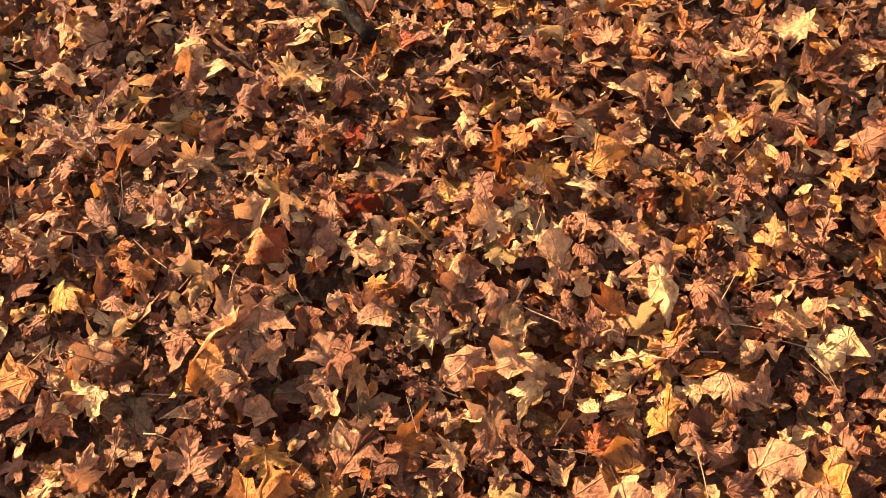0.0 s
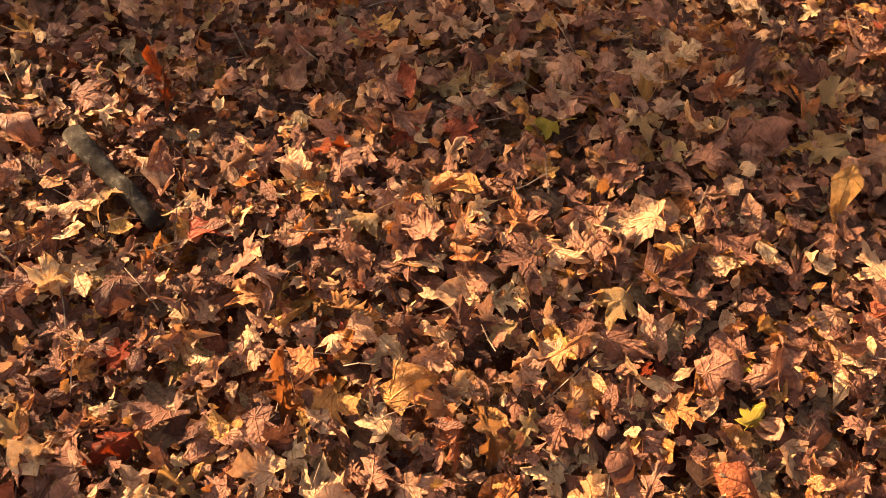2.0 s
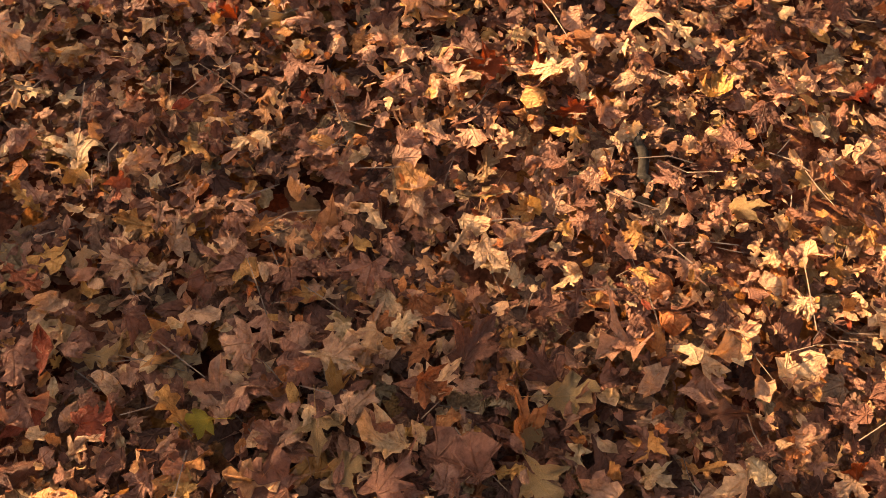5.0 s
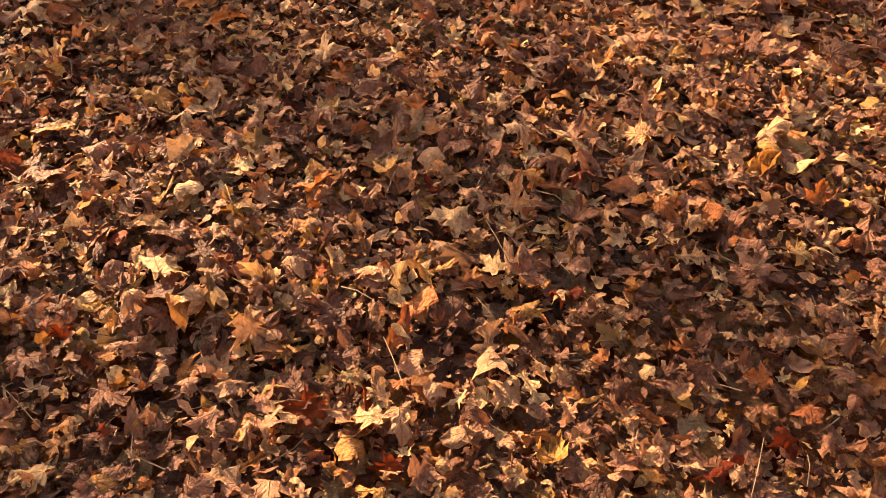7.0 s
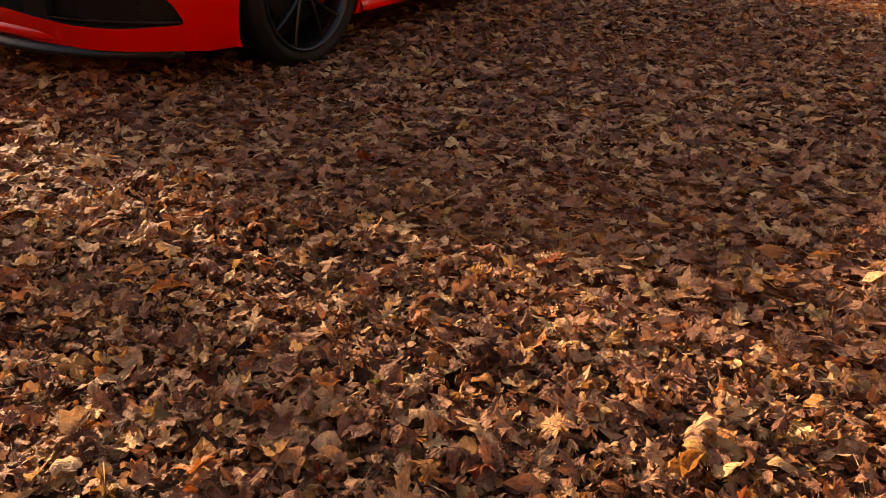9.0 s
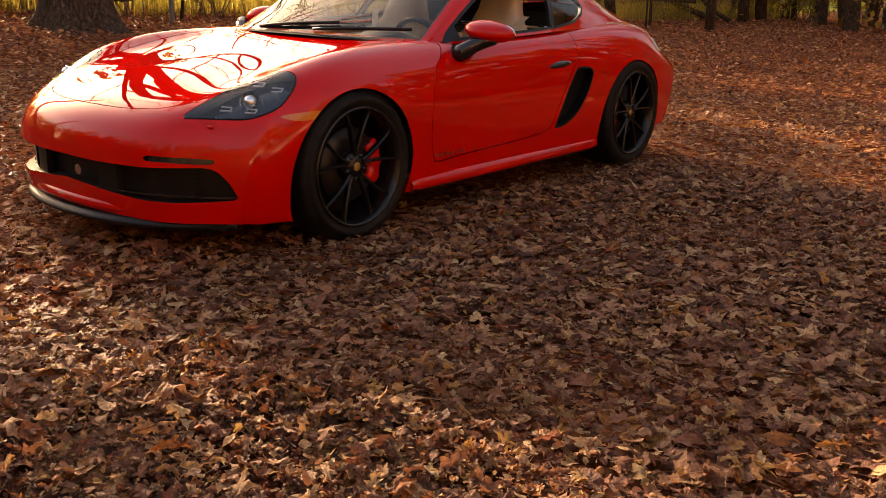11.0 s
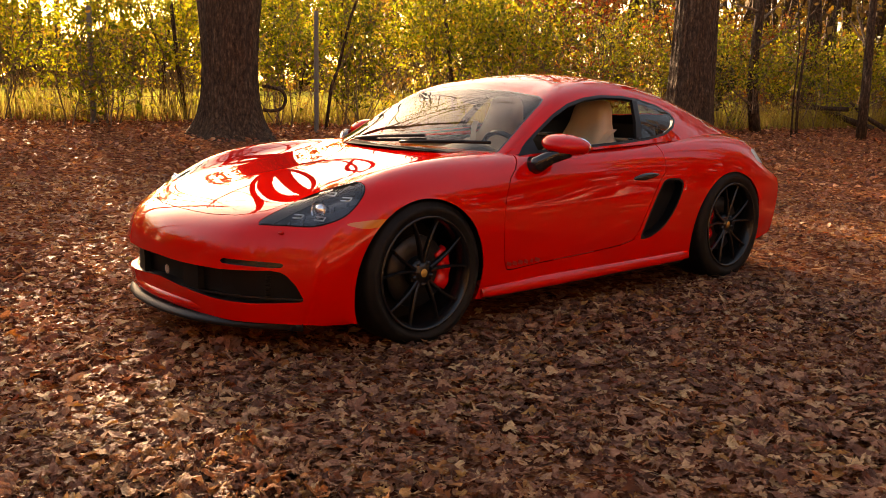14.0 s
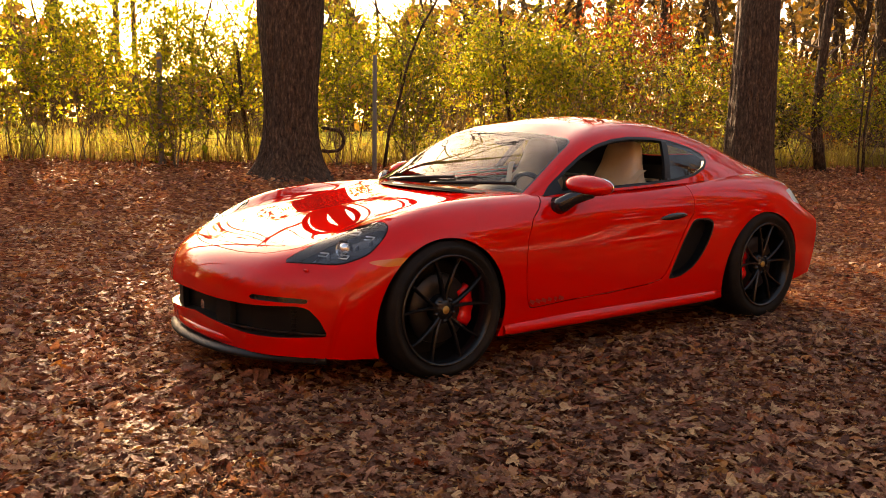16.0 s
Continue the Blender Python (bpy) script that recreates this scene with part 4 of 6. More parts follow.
rim_mat, _, _ = material("satin_black_alloy", (0.006, 0.006, 0.0065), 0.24, 0.0, Specular_IOR_Level=0.35)
disc_mat, tree_, b_ = material("brake_steel", (0.032, 0.029, 0.027), 0.45, 0.8)
bump(tree_, b_, noise_node(tree_, 120.0, 3.0).outputs[0], 0.2, 0.001)
caliper_mat, _, _ = material("red_caliper_paint", (0.62, 0.008, 0.010), 0.25)
chrome_mat, _, _ = material("chrome", (0.85, 0.85, 0.86), 0.08, 1.0)
emblem_mat, _, _ = material("gilt_emblem", (0.36, 0.20, 0.05), 0.4, 0.5)
amber_mat, _, b_ = material("amber_lens", (0.50, 0.12, 0.0), 0.3, Coat_Weight=0.6, Coat_Roughness=0.05)
red_lens_mat, _, _ = material("red_lens", (0.22, 0.05, 0.045), 0.12, Coat_Weight=0.8)
clear_bar_mat, _, _ = material("light_bar", (0.50, 0.52, 0.55), 0.2, 0.3)
lamp_bowl_mat, _, _ = material("lamp_bowl", (0.014, 0.018, 0.026), 0.25)
lamp_fin_mat, _, _ = material("lamp_fin", (0.06, 0.07, 0.09), 0.3)
cream_mat, tree_, b_ = material("cream_leather", (0.56, 0.46, 0.33), 0.5)
n_ = noise_node(tree_, 6.0, 4.0)
r_ = ramp(tree_, [(0.3, (0.50, 0.40, 0.28)), (0.7, (0.62, 0.52, 0.38))])
tree_.links.new(n_.outputs[0], r_.inputs[0])
tree_.links.new(r_.outputs[0], b_.inputs["Base Color"])
bump(tree_, b_, noise_node(tree_, 260.0, 3.0).outputs[0], 0.3, 0.001)
trim_mat, tree_, b_ = material("charcoal_trim", (0.014, 0.016, 0.019), 0.7, Specular_IOR_Level=0.2)
bump(tree_, b_, noise_node(tree_, 400.0, 2.0).outputs[0], 0.3, 0.001)
grille_mat, _, _ = material("dark_grille", (0.005, 0.005, 0.005), 0.5, Specular_IOR_Level=0.2)
void_mat, _, _ = material("dark_liner", (0.010, 0.010, 0.010), 0.9, Specular_IOR_Level=0.05)


def glass_material(name, tint, ior=1.5):
    m = bpy.data.materials.new(name)
    m.use_nodes = True
    tree = m.node_tree
    tree.nodes.remove(tree.nodes["Principled BSDF"])
    clear, gloss = tree.nodes.new("ShaderNodeBsdfTransparent"), tree.nodes.new("ShaderNodeBsdfGlossy")
    clear.inputs[0].default_value, gloss.inputs["Roughness"].default_value = (*tint, 1), 0.0
    lw, power, mx = tree.nodes.new("ShaderNodeLayerWeight"), tree.nodes.new("ShaderNodeMath"), tree.nodes.new("ShaderNodeMixShader")
    scale = tree.nodes.new("ShaderNodeMath")
    lw.inputs[0].default_value = 0.5
    power.operation, power.inputs[1].default_value = "POWER", 5.6
    scale.operation, scale.inputs[1].default_value, scale.inputs[2].default_value = "MULTIPLY_ADD", 0.8, ((ior - 1) / (ior + 1)) ** 2 * 1.6
    tree.links.new(lw.outputs["Facing"], power.inputs[0])
    tree.links.new(power.outputs[0], scale.inputs[0])
    tree.links.new(scale.outputs[0], mx.inputs[0])
    tree.links.new(clear.outputs[0], mx.inputs[1])
    tree.links.new(gloss.outputs[0], mx.inputs[2])
    tree.links.new(mx.outputs[0], tree.nodes["Material Output"].inputs[0])
    return m


screen_glass = glass_material("windscreen_glass", (0.72, 0.75, 0.74), 1.38)
side_glass = glass_material("side_glass", (0.60, 0.63, 0.62), 1.5)
lens_glass = glass_material("lamp_glass", (0.86, 0.89, 0.92), 1.55)
script_mat, _, _ = material("dark_script", (0.30, 0.008, 0.006), 0.3)


class Patch:
    """A piece of surface: verts as an array, faces as tuples."""

    def __init__(self, verts, faces):
        self.v, self.f = np.asarray(verts, float).reshape(-1, 3), [tuple(q) for q in faces]

    @staticmethod
    def grid(g):
        n, k = g.shape[:2]
        f = []
        for i in range(n - 1):
            for j in range(k - 1):
                a = i * k + j
                f.append((a, a + k, a + k + 1, a + 1))
        return Patch(g.reshape(-1, 3), f)

    def cut(self, value):
        """Splits it along value(verts) == 0: the part below zero, the part above."""
        s = value(self.v)
        verts, made = list(self.v), {}
        low, high = [], []

        def between(a, b):
            key = (min(a, b), max(a, b))
            if key not in made:
                t = s[a] / (s[a] - s[b])
                made[key] = len(verts)
                verts.append(self.v[a] + (self.v[b] - self.v[a]) * t)
            return made[key]
        for q in self.f:
            neg = [s[i] < 0 for i in q]
            if all(neg):
                low.append(q)
            elif not any(neg):
                high.append(q)
            else:
                lo, hi = [], []
                for a, b in zip(q, q[1:] + q[:1]):
                    (lo if s[a] < 0 else hi).append(a)
                    if (s[a] < 0) != (s[b] < 0):
                        m = between(a, b)
                        lo.append(m)
                        hi.append(m)
                if len(lo) > 2:
                    low.append(tuple(lo))
                if len(hi) > 2:
                    high.append(tuple(hi))
        return Patch(verts, low).tidy(), Patch(verts, high).tidy()

    def tidy(self):
        used = sorted({i for q in self.f for i in q})
        at = {i: k for k, i in enumerate(used)}
        return Patch(self.v[used] if used else np.zeros((0, 3)), [tuple(at[i] for i in q) for q in self.f])

    def rim(self):
        """Directed edges on its border."""
        seen = {}
        for q in self.f:
            for a, b in zip(q, q[1:] + q[:1]):
                seen[(a, b)] = True
        return [e for e in seen if (e[1], e[0]) not in seen]

    def moved(self, d):
        return Patch(self.v + np.asarray(d, float), self.f)

    def walls(self, d, keep=lambda p: True):
        """The border swept along d, a vector or one for each vert."""
        d = np.broadcast_to(np.asarray(d, float), self.v.shape)
        verts, faces = [], []
        for a, b in self.rim():
            if keep(0.5 * (self.v[a] + self.v[b])):
                o = len(verts)
                verts += [self.v[b], self.v[a], self.v[a] + d[a], self.v[b] + d[b]]
                faces.append((o, o + 1, o + 2, o + 3))
        return Patch(verts, faces)

    def normals(self):
        n = np.zeros_like(self.v)
        for q in self.f:
            a, b, c = self.v[q[0]], self.v[q[1]], self.v[q[2]]
            m = np.cross(b - a, c - a)
            for i in q:
                n[i] += m
        return n / np.maximum(np.linalg.norm(n, axis=1, keepdims=True), 1e-9)

    def plus(self, *others):
        v, f = [self.v], list(self.f)
        o = len(self.v)
        for p in others:
            v.append(p.v)
            f += [tuple(i + o for i in q) for q in p.f]
            o += len(p.v)
        return Patch(np.vstack(v), f)

    def mirrored(self):
        return Patch(self.v * (1, -1, 1), [q[::-1] for q in self.f])

    def both(self):
        return self.plus(self.mirrored())


def patch_part(name, p, mat, parent, label="", smooth=True, weld=True, thick=0.0):
    bm = bmesh.new()
    vs = [bm.verts.new(v) for v in p.v]
    for q in p.f:
        try:
            bm.faces.new([vs[i] for i in q])
        except ValueError:
            pass
    if weld:
        bmesh.ops.remove_doubles(bm, verts=bm.verts, dist=0.0004)
    ob = part(name, bm, mat, parent, label, smooth)
    if smooth:
        ob.data.set_sharp_from_angle(angle=radians(38))
    if thick:
        m = ob.modifiers.new("thickness", "SOLIDIFY")
        m.thickness, m.offset = thick, -1
    return ob


def outline(points, samples=7):
    """A closed smooth outline."""
    p = np.asarray(points, float)
    n = len(p)
    out = []
    for i in range(n):
        a, b, c, d = p[i - 1], p[i], p[(i + 1) % n], p[(i + 2) % n]
        for t in np.linspace(0, 1, samples, endpoint=False):
            out.append(0.5 * (2 * b + (c - a) * t + (2 * a - 5 * b + 4 * c - d) * t * t + (3 * b - a - 3 * c + d) * t ** 3))
    return np.array(out)


def inside(points, axes, where=None, smooth=True, grow=0.0):
    """A signed distance to an outline in two of the axes, below zero inside it; where: the verts that it regards."""
    o = outline(points) if smooth else np.asarray(points, float)
    a, b = o, np.roll(o, -1, 0)
    e = b - a

    def value(v):
        p = v[:, axes]
        d = np.full(len(p), 1e9)
        odd = np.zeros(len(p), bool)
        for k in range(len(a)):
            w = p - a[k]
            t = np.clip((w @ e[k]) / max(e[k] @ e[k], 1e-12), 0, 1)
            d = np.minimum(d, np.linalg.norm(w - t[:, None] * e[k], axis=1))
            cross = (a[k][1] > p[:, 1]) != (b[k][1] > p[:, 1])
            dy = e[k][1] if abs(e[k][1]) > 1e-12 else 1e-12
            odd ^= cross & (p[:, 0] < a[k][0] + (p[:, 1] - a[k][1]) * e[k][0] / dy)
        s = np.where(odd, -d, d) - grow
        return s if where is None else np.where(where(v), s, 0.5)
    return value


def circle_xz(cx, cz, r, y_least):
    return lambda v: np.where(v[:, 1] > y_least, np.hypot(v[:, 0] - cx, v[:, 2] - cz) - r, 0.5)


car = thing("sports_car", "glossy red two-door sports coupe with black wheels, parked on fallen leaves", "car")
GAP = 0.0024

skin = Patch.grid(skin_grid())
# openings
_, skin = skin.cut(inside([(x, s * y) for s in (1, -1) for x, y in ((0.60, 0.64), (0.70, 0.70), (0.90, 0.735), (1.80, 0.745), (2.05, 0.725), (2.35, 0.69), (2.65, 0.65), (2.90, 0.58), (2.98, 0.45))[::s]], [0, 1], lambda v: v[:, 2] > 0.72, smooth=False))
for name, cx, cz, r in (("front", -0.02, 0.305, 0.365), ("rear", 2.44, 0.29, 0.385)):
    _, skin = skin.cut(circle_xz(cx, cz, r, 0.6))

SIDE = lambda v: v[:, 1] > 0.62
FACE = lambda v: v[:, 0] < -0.45
GRILLE = [(0.0, 0.385), (0.20, 0.382), (0.45, 0.384), (0.66, 0.392), (0.70, 0.384), (0.735, 0.33), (0.757, 0.268), (0.74, 0.258), (0.60, 0.247), (0.42, 0.250), (0.23, 0.266), (0.0, 0.285)]
GRILLE = GRILLE + [(-y, z) for y, z in GRILLE[-2:0:-1]]
grille, skin = skin.cut(inside(GRILLE, [1, 2], FACE, smooth=False))
FOG = [(0.46, 0.430), (0.56, 0.430), (0.685, 0.424), (0.70, 0.412), (0.685, 0.404), (0.56, 0.408), (0.47, 0.412)]
fog, skin = skin.cut(inside(FOG, [1, 2], FACE))
LAMP = [(-0.672, 0.545), (-0.577, 0.560), (-0.463, 0.566), (-0.345, 0.590), (-0.280, 0.655), (-0.268, 0.735), (-0.312, 0.785), (-0.405, 0.796), (-0.495, 0.752), (-0.588, 0.665), (-0.655, 0.585)]
lamp_f = inside(LAMP, [0, 1], lambda v: (v[:, 2] > 0.5) & (v[:, 0] < 0.1))
lamp_all, skin = skin.cut(lambda v: lamp_f(v) - 0.004)
lamp, lamp_gap = lamp_all.cut(lamp_f)
MARK = [(-0.412, 0.583), (-0.33, 0.594), (-0.24, 0.596), (-0.252, 0.570), (-0.32, 0.562), (-0.368, 0.566)]
marker, skin = skin.cut(inside(MARK, [0, 2], lambda v: SIDE(v) & (v[:, 0] < 0.1)))
VENT = [(1.560, 0.345), (1.606, 0.44), (1.682, 0.562), (1.752, 0.650), (1.790, 0.664), (1.86, 0.664), (1.918, 0.652), (1.93, 0.61), (1.875, 0.505), (1.785, 0.403), (1.68, 0.350), (1.60, 0.335)]
vent_f = inside(VENT, [0, 2], SIDE)
vent_all, skin = skin.cut(vent_f)
vent_frame, vent = vent_all.cut(lambda v: -vent_f(v) - 0.010)
TAILLAMP = [(2.752, 0.794), (2.86, 0.800), (3.5, 0.800), (3.5, 0.715), (3.10, 0.700), (2.85, 0.705), (2.78, 0.722)]
tail_lamp, skin = skin.cut(inside(TAILLAMP, [0, 2], lambda v: (v[:, 1] > 0.25) & (v[:, 0] > 2.6), smooth=False))
DOOR = [(0.672, 0.95), (0.668, 0.82), (0.60, 0.765), (0.541, 0.726), (0.487, 0.636), (0.471, 0.55), (0.470, 0.474), (0.480, 0.36), (0.500, 0.290), (0.54, 0.283), (0.75, 0.294),
        (1.085, 0.304), (1.40, 0.321), (1.50, 0.340), (1.535, 0.37), (1.58, 0.45), (1.65, 0.56), (1.718, 0.655), (1.766, 0.70), (1.788, 0.773), (1.79, 0.95)]
door_f = inside(DOOR, [0, 2], SIDE, smooth=False)
door_all, skin = skin.cut(lambda v: door_f(v) - GAP)
door, door_gap = door_all.cut(lambda v: door_f(v) + GAP)
HOOD = [(0.66, 0.0), (0.66, 0.3), (0.62, 0.60), (0.2, 0.605), (-0.1, 0.585), (-0.34, 0.560), (-0.50, 0.545), (-0.60, 0.515), (-0.69, 0.41), (-0.738, 0.25), (-0.752, 0.12), (-0.756, 0.0)]
HOOD = HOOD + [(x, -y) for x, y in HOOD[-2:0:-1]]
hood_f = inside(HOOD, [0, 1], lambda v: v[:, 2] > 0.54, smooth=False)
hood_all, skin = skin.cut(lambda v: hood_f(v) - GAP)
hood, hood_gap = hood_all.cut(lambda v: hood_f(v) + GAP)


def inner(p, depth):
    """Its border turned inwards, so that the sheet has an edge."""
    return p.plus(p.walls(-p.normals() * depth * SENSE, lambda q: abs(q[1]) > 0.004))


_n = skin.normals()
SENSE = 1.0 if (_n[:, 1] * (skin.v[:, 1] > 0.8)).sum() > 0 else -1.0

patch_part("body_shell", inner(skin, 0.005).both(), red_mat, car)
patch_part("hood", inner(hood, 0.012).both(), red_mat, car)
for p, d in ((door_gap, 0.010), (hood_gap, 0.010), (lamp_gap, 0.004)):
    for q in (p, p.mirrored()):
        patch_part("panel_gap", Patch(q.v - q.normals() * d * SENSE, q.f), void_mat, car, "dark shut line between panels")
for flip in (False, True):
    side = (lambda p: p.mirrored()) if flip else (lambda p: p)
    door_ob = patch_part("door", side(inner(door, 0.012)), red_mat, car)
    # intake behind the door
    patch_part("side_intake", side(vent_frame.plus(vent.walls((0.03, -0.07, 0)))), black_satin, car, "black side air intake")
    vm = Patch(vent.v + (0.03, -0.07, 0), vent.f)
    patch_part("intake_back", side(vm), void_mat, car)
    # handle: a recess plate and a grip
    bm = bmesh.new()
    for k in range(15):
        t = k / 14
        w = math.sin(math.pi * t) ** 0.45 * 0.017 + 0.002
        for zz, yy in ((w, 0.0), (w * 0.6, 0.014), (-w * 0.6, 0.014), (-w, 0.0)):
            bm.verts.new((1.48 + 0.225 * t, 0.838 + 0.012 * math.sin(math.pi * t) + 0.008 * t + yy, 0.678 + 0.014 * t + zz))
    bm.verts.ensure_lookup_table()
    for k in range(14):
        for j in range(3):
            a = 4 * k + j
            bm.faces.new([bm.verts[i] for i in (a, a + 1, a + 5, a + 4)])
    if flip:
        bmesh.ops.scale(bm, vec=(1, -1, 1), verts=bm.verts)
    part("handle", bm, black_gloss, door_ob, "black door handle", True)
    # headlamp: bowl, projector, bars and clear lens
    bowl = lamp.plus()
    head = patch_part("headlight", side(Patch(bowl.v + np.array((0.035, -0.03, -0.045)), bowl.f).plus(lamp.walls((0.035, -0.03, -0.045)))), lamp_bowl_mat, car, "clear headlight with dark inside")
    patch_part("lens", side(lamp.moved((0, 0, 0))), lens_glass, head, "clear lens").visible_shadow = False
    sgn = -1 if flip else 1
    bm = bmesh.new()
    eye = Vector((-0.452, 0.685 * sgn, 0.630))
    way = Vector((-0.8, 0.25 * sgn, 0.2)).normalized()
    q = way.to_track_quat("Z", "Y").to_matrix().to_4x4()
    bmesh.ops.create_uvsphere(bm, u_segments=20, v_segments=12, radius=0.030, matrix=Matrix.Translation(eye))
    bmesh.ops.create_cone(bm, cap_ends=False, segments=24, radius1=0.034, radius2=0.040, depth=0.03, matrix=Matrix.Translation(eye + way * 0.004) @ q)
    part("projector", bm, chrome_mat, head, "round chrome projector lens", True)
    for bx, by, bz in ((-0.53, 0.625, 0.602), (-0.375, 0.645, 0.690), (-0.365, 0.742, 0.676), (-0.485, 0.722, 0.600)):
        bm = bmesh.new()
        m = Matrix.Translation((bx, by * sgn, bz)) @ Matrix.Rotation(radians(-25 * sgn), 4, "Z") @ Matrix.Rotation(radians(-28), 4, "Y")
        for off, size in (((0.012, 0, 0), (0.003, 0.046, 0.005)), ((-0.012, 0, 0), (0.003, 0.040, 0.005)), ((0, 0.023, 0), (0.027, 0.003, 0.005))):
            bmesh.ops.create_cube(bm, size=1, matrix=m @ Matrix.Translation((off[0], off[1] * sgn, off[2])) @ Matrix.Diagonal((*size, 1)))
        part("light_bar", bm, clear_bar_mat, head)
    # fins on the lamp's floor
    for k in range(5):
        bm = bmesh.new()
        m = Matrix.Translation((-0.56 + 0.055 * k, (0.60 + 0.030 * k) * sgn, 0.562 + 0.022 * k)) @ Matrix.Rotation(radians(-50 * sgn), 4, "Z")
        bmesh.ops.create_cube(bm, size=1, matrix=m @ Matrix.Diagonal((0.10, 0.004, 0.02, 1)))
        part("lamp_fin", bm, lamp_fin_mat, head)
    clear_edge, smoked = tail_lamp.cut(lambda v: v[:, 0] - 2.88)
    tail_ob = patch_part("tail_lamp", side(smoked), red_lens_mat, car, "smoked tail lamp with clear edge")
    patch_part("lamp_edge", side(clear_edge), clear_bar_mat, tail_ob, "clear side edge of the lamp")
    patch_part("side_marker", side(marker), amber_mat, car, "amber side marker lamp")
    patch_part("daytime_lamp", side(Patch(fog.v + (0.018, 0, 0), fog.f).plus(fog.walls((0.018, 0, 0)))), black_gloss, car, "dark slim lamp strip")
    # washer nozzle cap
    bm = bmesh.new()
    bmesh.ops.create_uvsphere(bm, u_segments=10, v_segments=6, radius=0.012, matrix=Matrix.Translation((-0.632, 0.655 * sgn, 0.545)) @ Matrix.Diagonal((1, 1.3, 0.6, 1)))
    part("washer_cap", bm, red_mat, car, "", True)
    # wheel housings
    for cx, cz, r, y0 in ((-0.02, 0.305, 0.372, 0.50), (2.44, 0.29, 0.392, 0.48)):
        v, f = [], []
        n = 40
        for k in range(n + 1):
            a = math.pi * (-0.16 + 1.32 * k / n)
            x, z = cx + r * math.cos(a), cz + r * math.sin(a)
            top = 0.80
            v += [(x, top * sgn, z), (x, y0 * sgn, z), (cx, y0 * sgn, cz)]
        for k in range(n):
            a = 3 * k
            f += [(a, a + 1, a + 4, a + 3), (a + 1, a + 2, a + 5, a + 4)]
        part("wheel_housing", mesh_from("wheel_housing", v, f, void_mat, True), None, car)

# grille: recess, bars and intakes
gp = Patch(grille.v + (0.06, 0, 0), grille.f).plus(grille.walls((0.06, 0, 0), lambda q: abs(q[1]) > 0.004)).both()
grille_ob = patch_part("grille", gp, grille_mat, car, "black lower air intakes with dividers")
for k, (y0, y1, z0, z1, xo, m) in enumerate([(-0.74, 0.74, 0.262, 0.270, 0.020, black_gloss), (0.42, 0.50, 0.25, 0.385, 0.03, grille_mat), (-0.50, -0.42, 0.25, 0.385, 0.03, grille_mat),
                                             (0.20, 0.30, 0.27, 0.382, 0.02, grille_mat), (-0.30, -0.20, 0.27, 0.382, 0.02, grille_mat)]):
    v, f = [], []
    n = 24
    for j in range(n + 1):
        y = y0 + (y1 - y0) * j / n
        x = -0.885 + 0.305 * (abs(y) / 0.76) ** 2.4 + xo
        v += [(x, y, z0), (x, y, z1), (x + 0.03, y, z1), (x + 0.03, y, z0)]
    for j in range(n):
        for i in range(4):
            f.append((4 * j + i, 4 * j + (i + 1) % 4, 4 * j + 4 + (i + 1) % 4, 4 * j + 4 + i))
    f += [(0, 1, 2, 3), (4 * n + 3, 4 * n + 2, 4 * n + 1, 4 * n)]
    part("grille_bar", mesh_from("grille_bar", v, f, m, False), None, grille_ob)
for sgn in (1, -1):
    for j in range(9):
        bm = bmesh.new()
        y = 0.60 * sgn
        bmesh.ops.create_cube(bm, size=1, matrix=Matrix.Translation((-0.66, y, 0.275 + 0.011 * j)) @ Matrix.Rotation(radians(38 * sgn), 4, "Z") @ Matrix.Diagonal((0.02, 0.07, 0.004, 1)))
        part("grille_slat", bm, grille_mat, grille_ob)
bm = bmesh.new()
bmesh.ops.create_circle(bm, cap_ends=True, segments=20, radius=0.022, matrix=Matrix.Translation((-0.868, -0.075, 0.325)) @ Matrix.Rotation(radians(-90), 4, "Y"))
part("sensor_disc", bm, chrome_mat, grille_ob, "small round sensor cover")

# chin: red upper ledge and black splitter
def sweep_front(offsets, y_end, name, mat, label=""):
    """A profile of (out, z) swept round the nose."""
    v, f = [], []
    n, k = 48, len(offsets)
    for j in range(n + 1):
        y = -y_end + 2 * y_end * j / n
        x = -0.862 + 0.27 * (abs(y) / 0.72) ** 2.3
        s = 0.27 * 2.3 / 0.72 * (abs(y) / 0.72) ** 1.3 * (1 if y > 0 else -1)
        nx, ny = -1 / math.hypot(1, s), s / math.hypot(1, s)
        fade = float(smoothstep(-0.02, 0.30, y_end - abs(y))) * 1.12 - 0.12
        for o, z in offsets:
            v.append((x + nx * o * fade, y + ny * o * fade, z))
    for j in range(n):
        for i in range(k):
            a, b = j * k + i, j * k + (i + 1) % k
            f.append((a, b, b + k, a + k))
    f += [tuple(range(k))[::-1], tuple(n * k + i for i in range(k))]
    return part(name, mesh_from(name, v, f, mat, True), None, car, label)


sweep_front([(-0.05, 0.132), (0.036, 0.134), (0.048, 0.143), (0.047, 0.153), (0.026, 0.168), (-0.05, 0.172)], 0.735, "front_splitter", black_satin, "satin black front splitter lip")
sweep_front([(-0.03, 0.170), (0.014, 0.178), (0.020, 0.192), (0.014, 0.212), (-0.03, 0.236)], 0.745, "chin", red_mat)

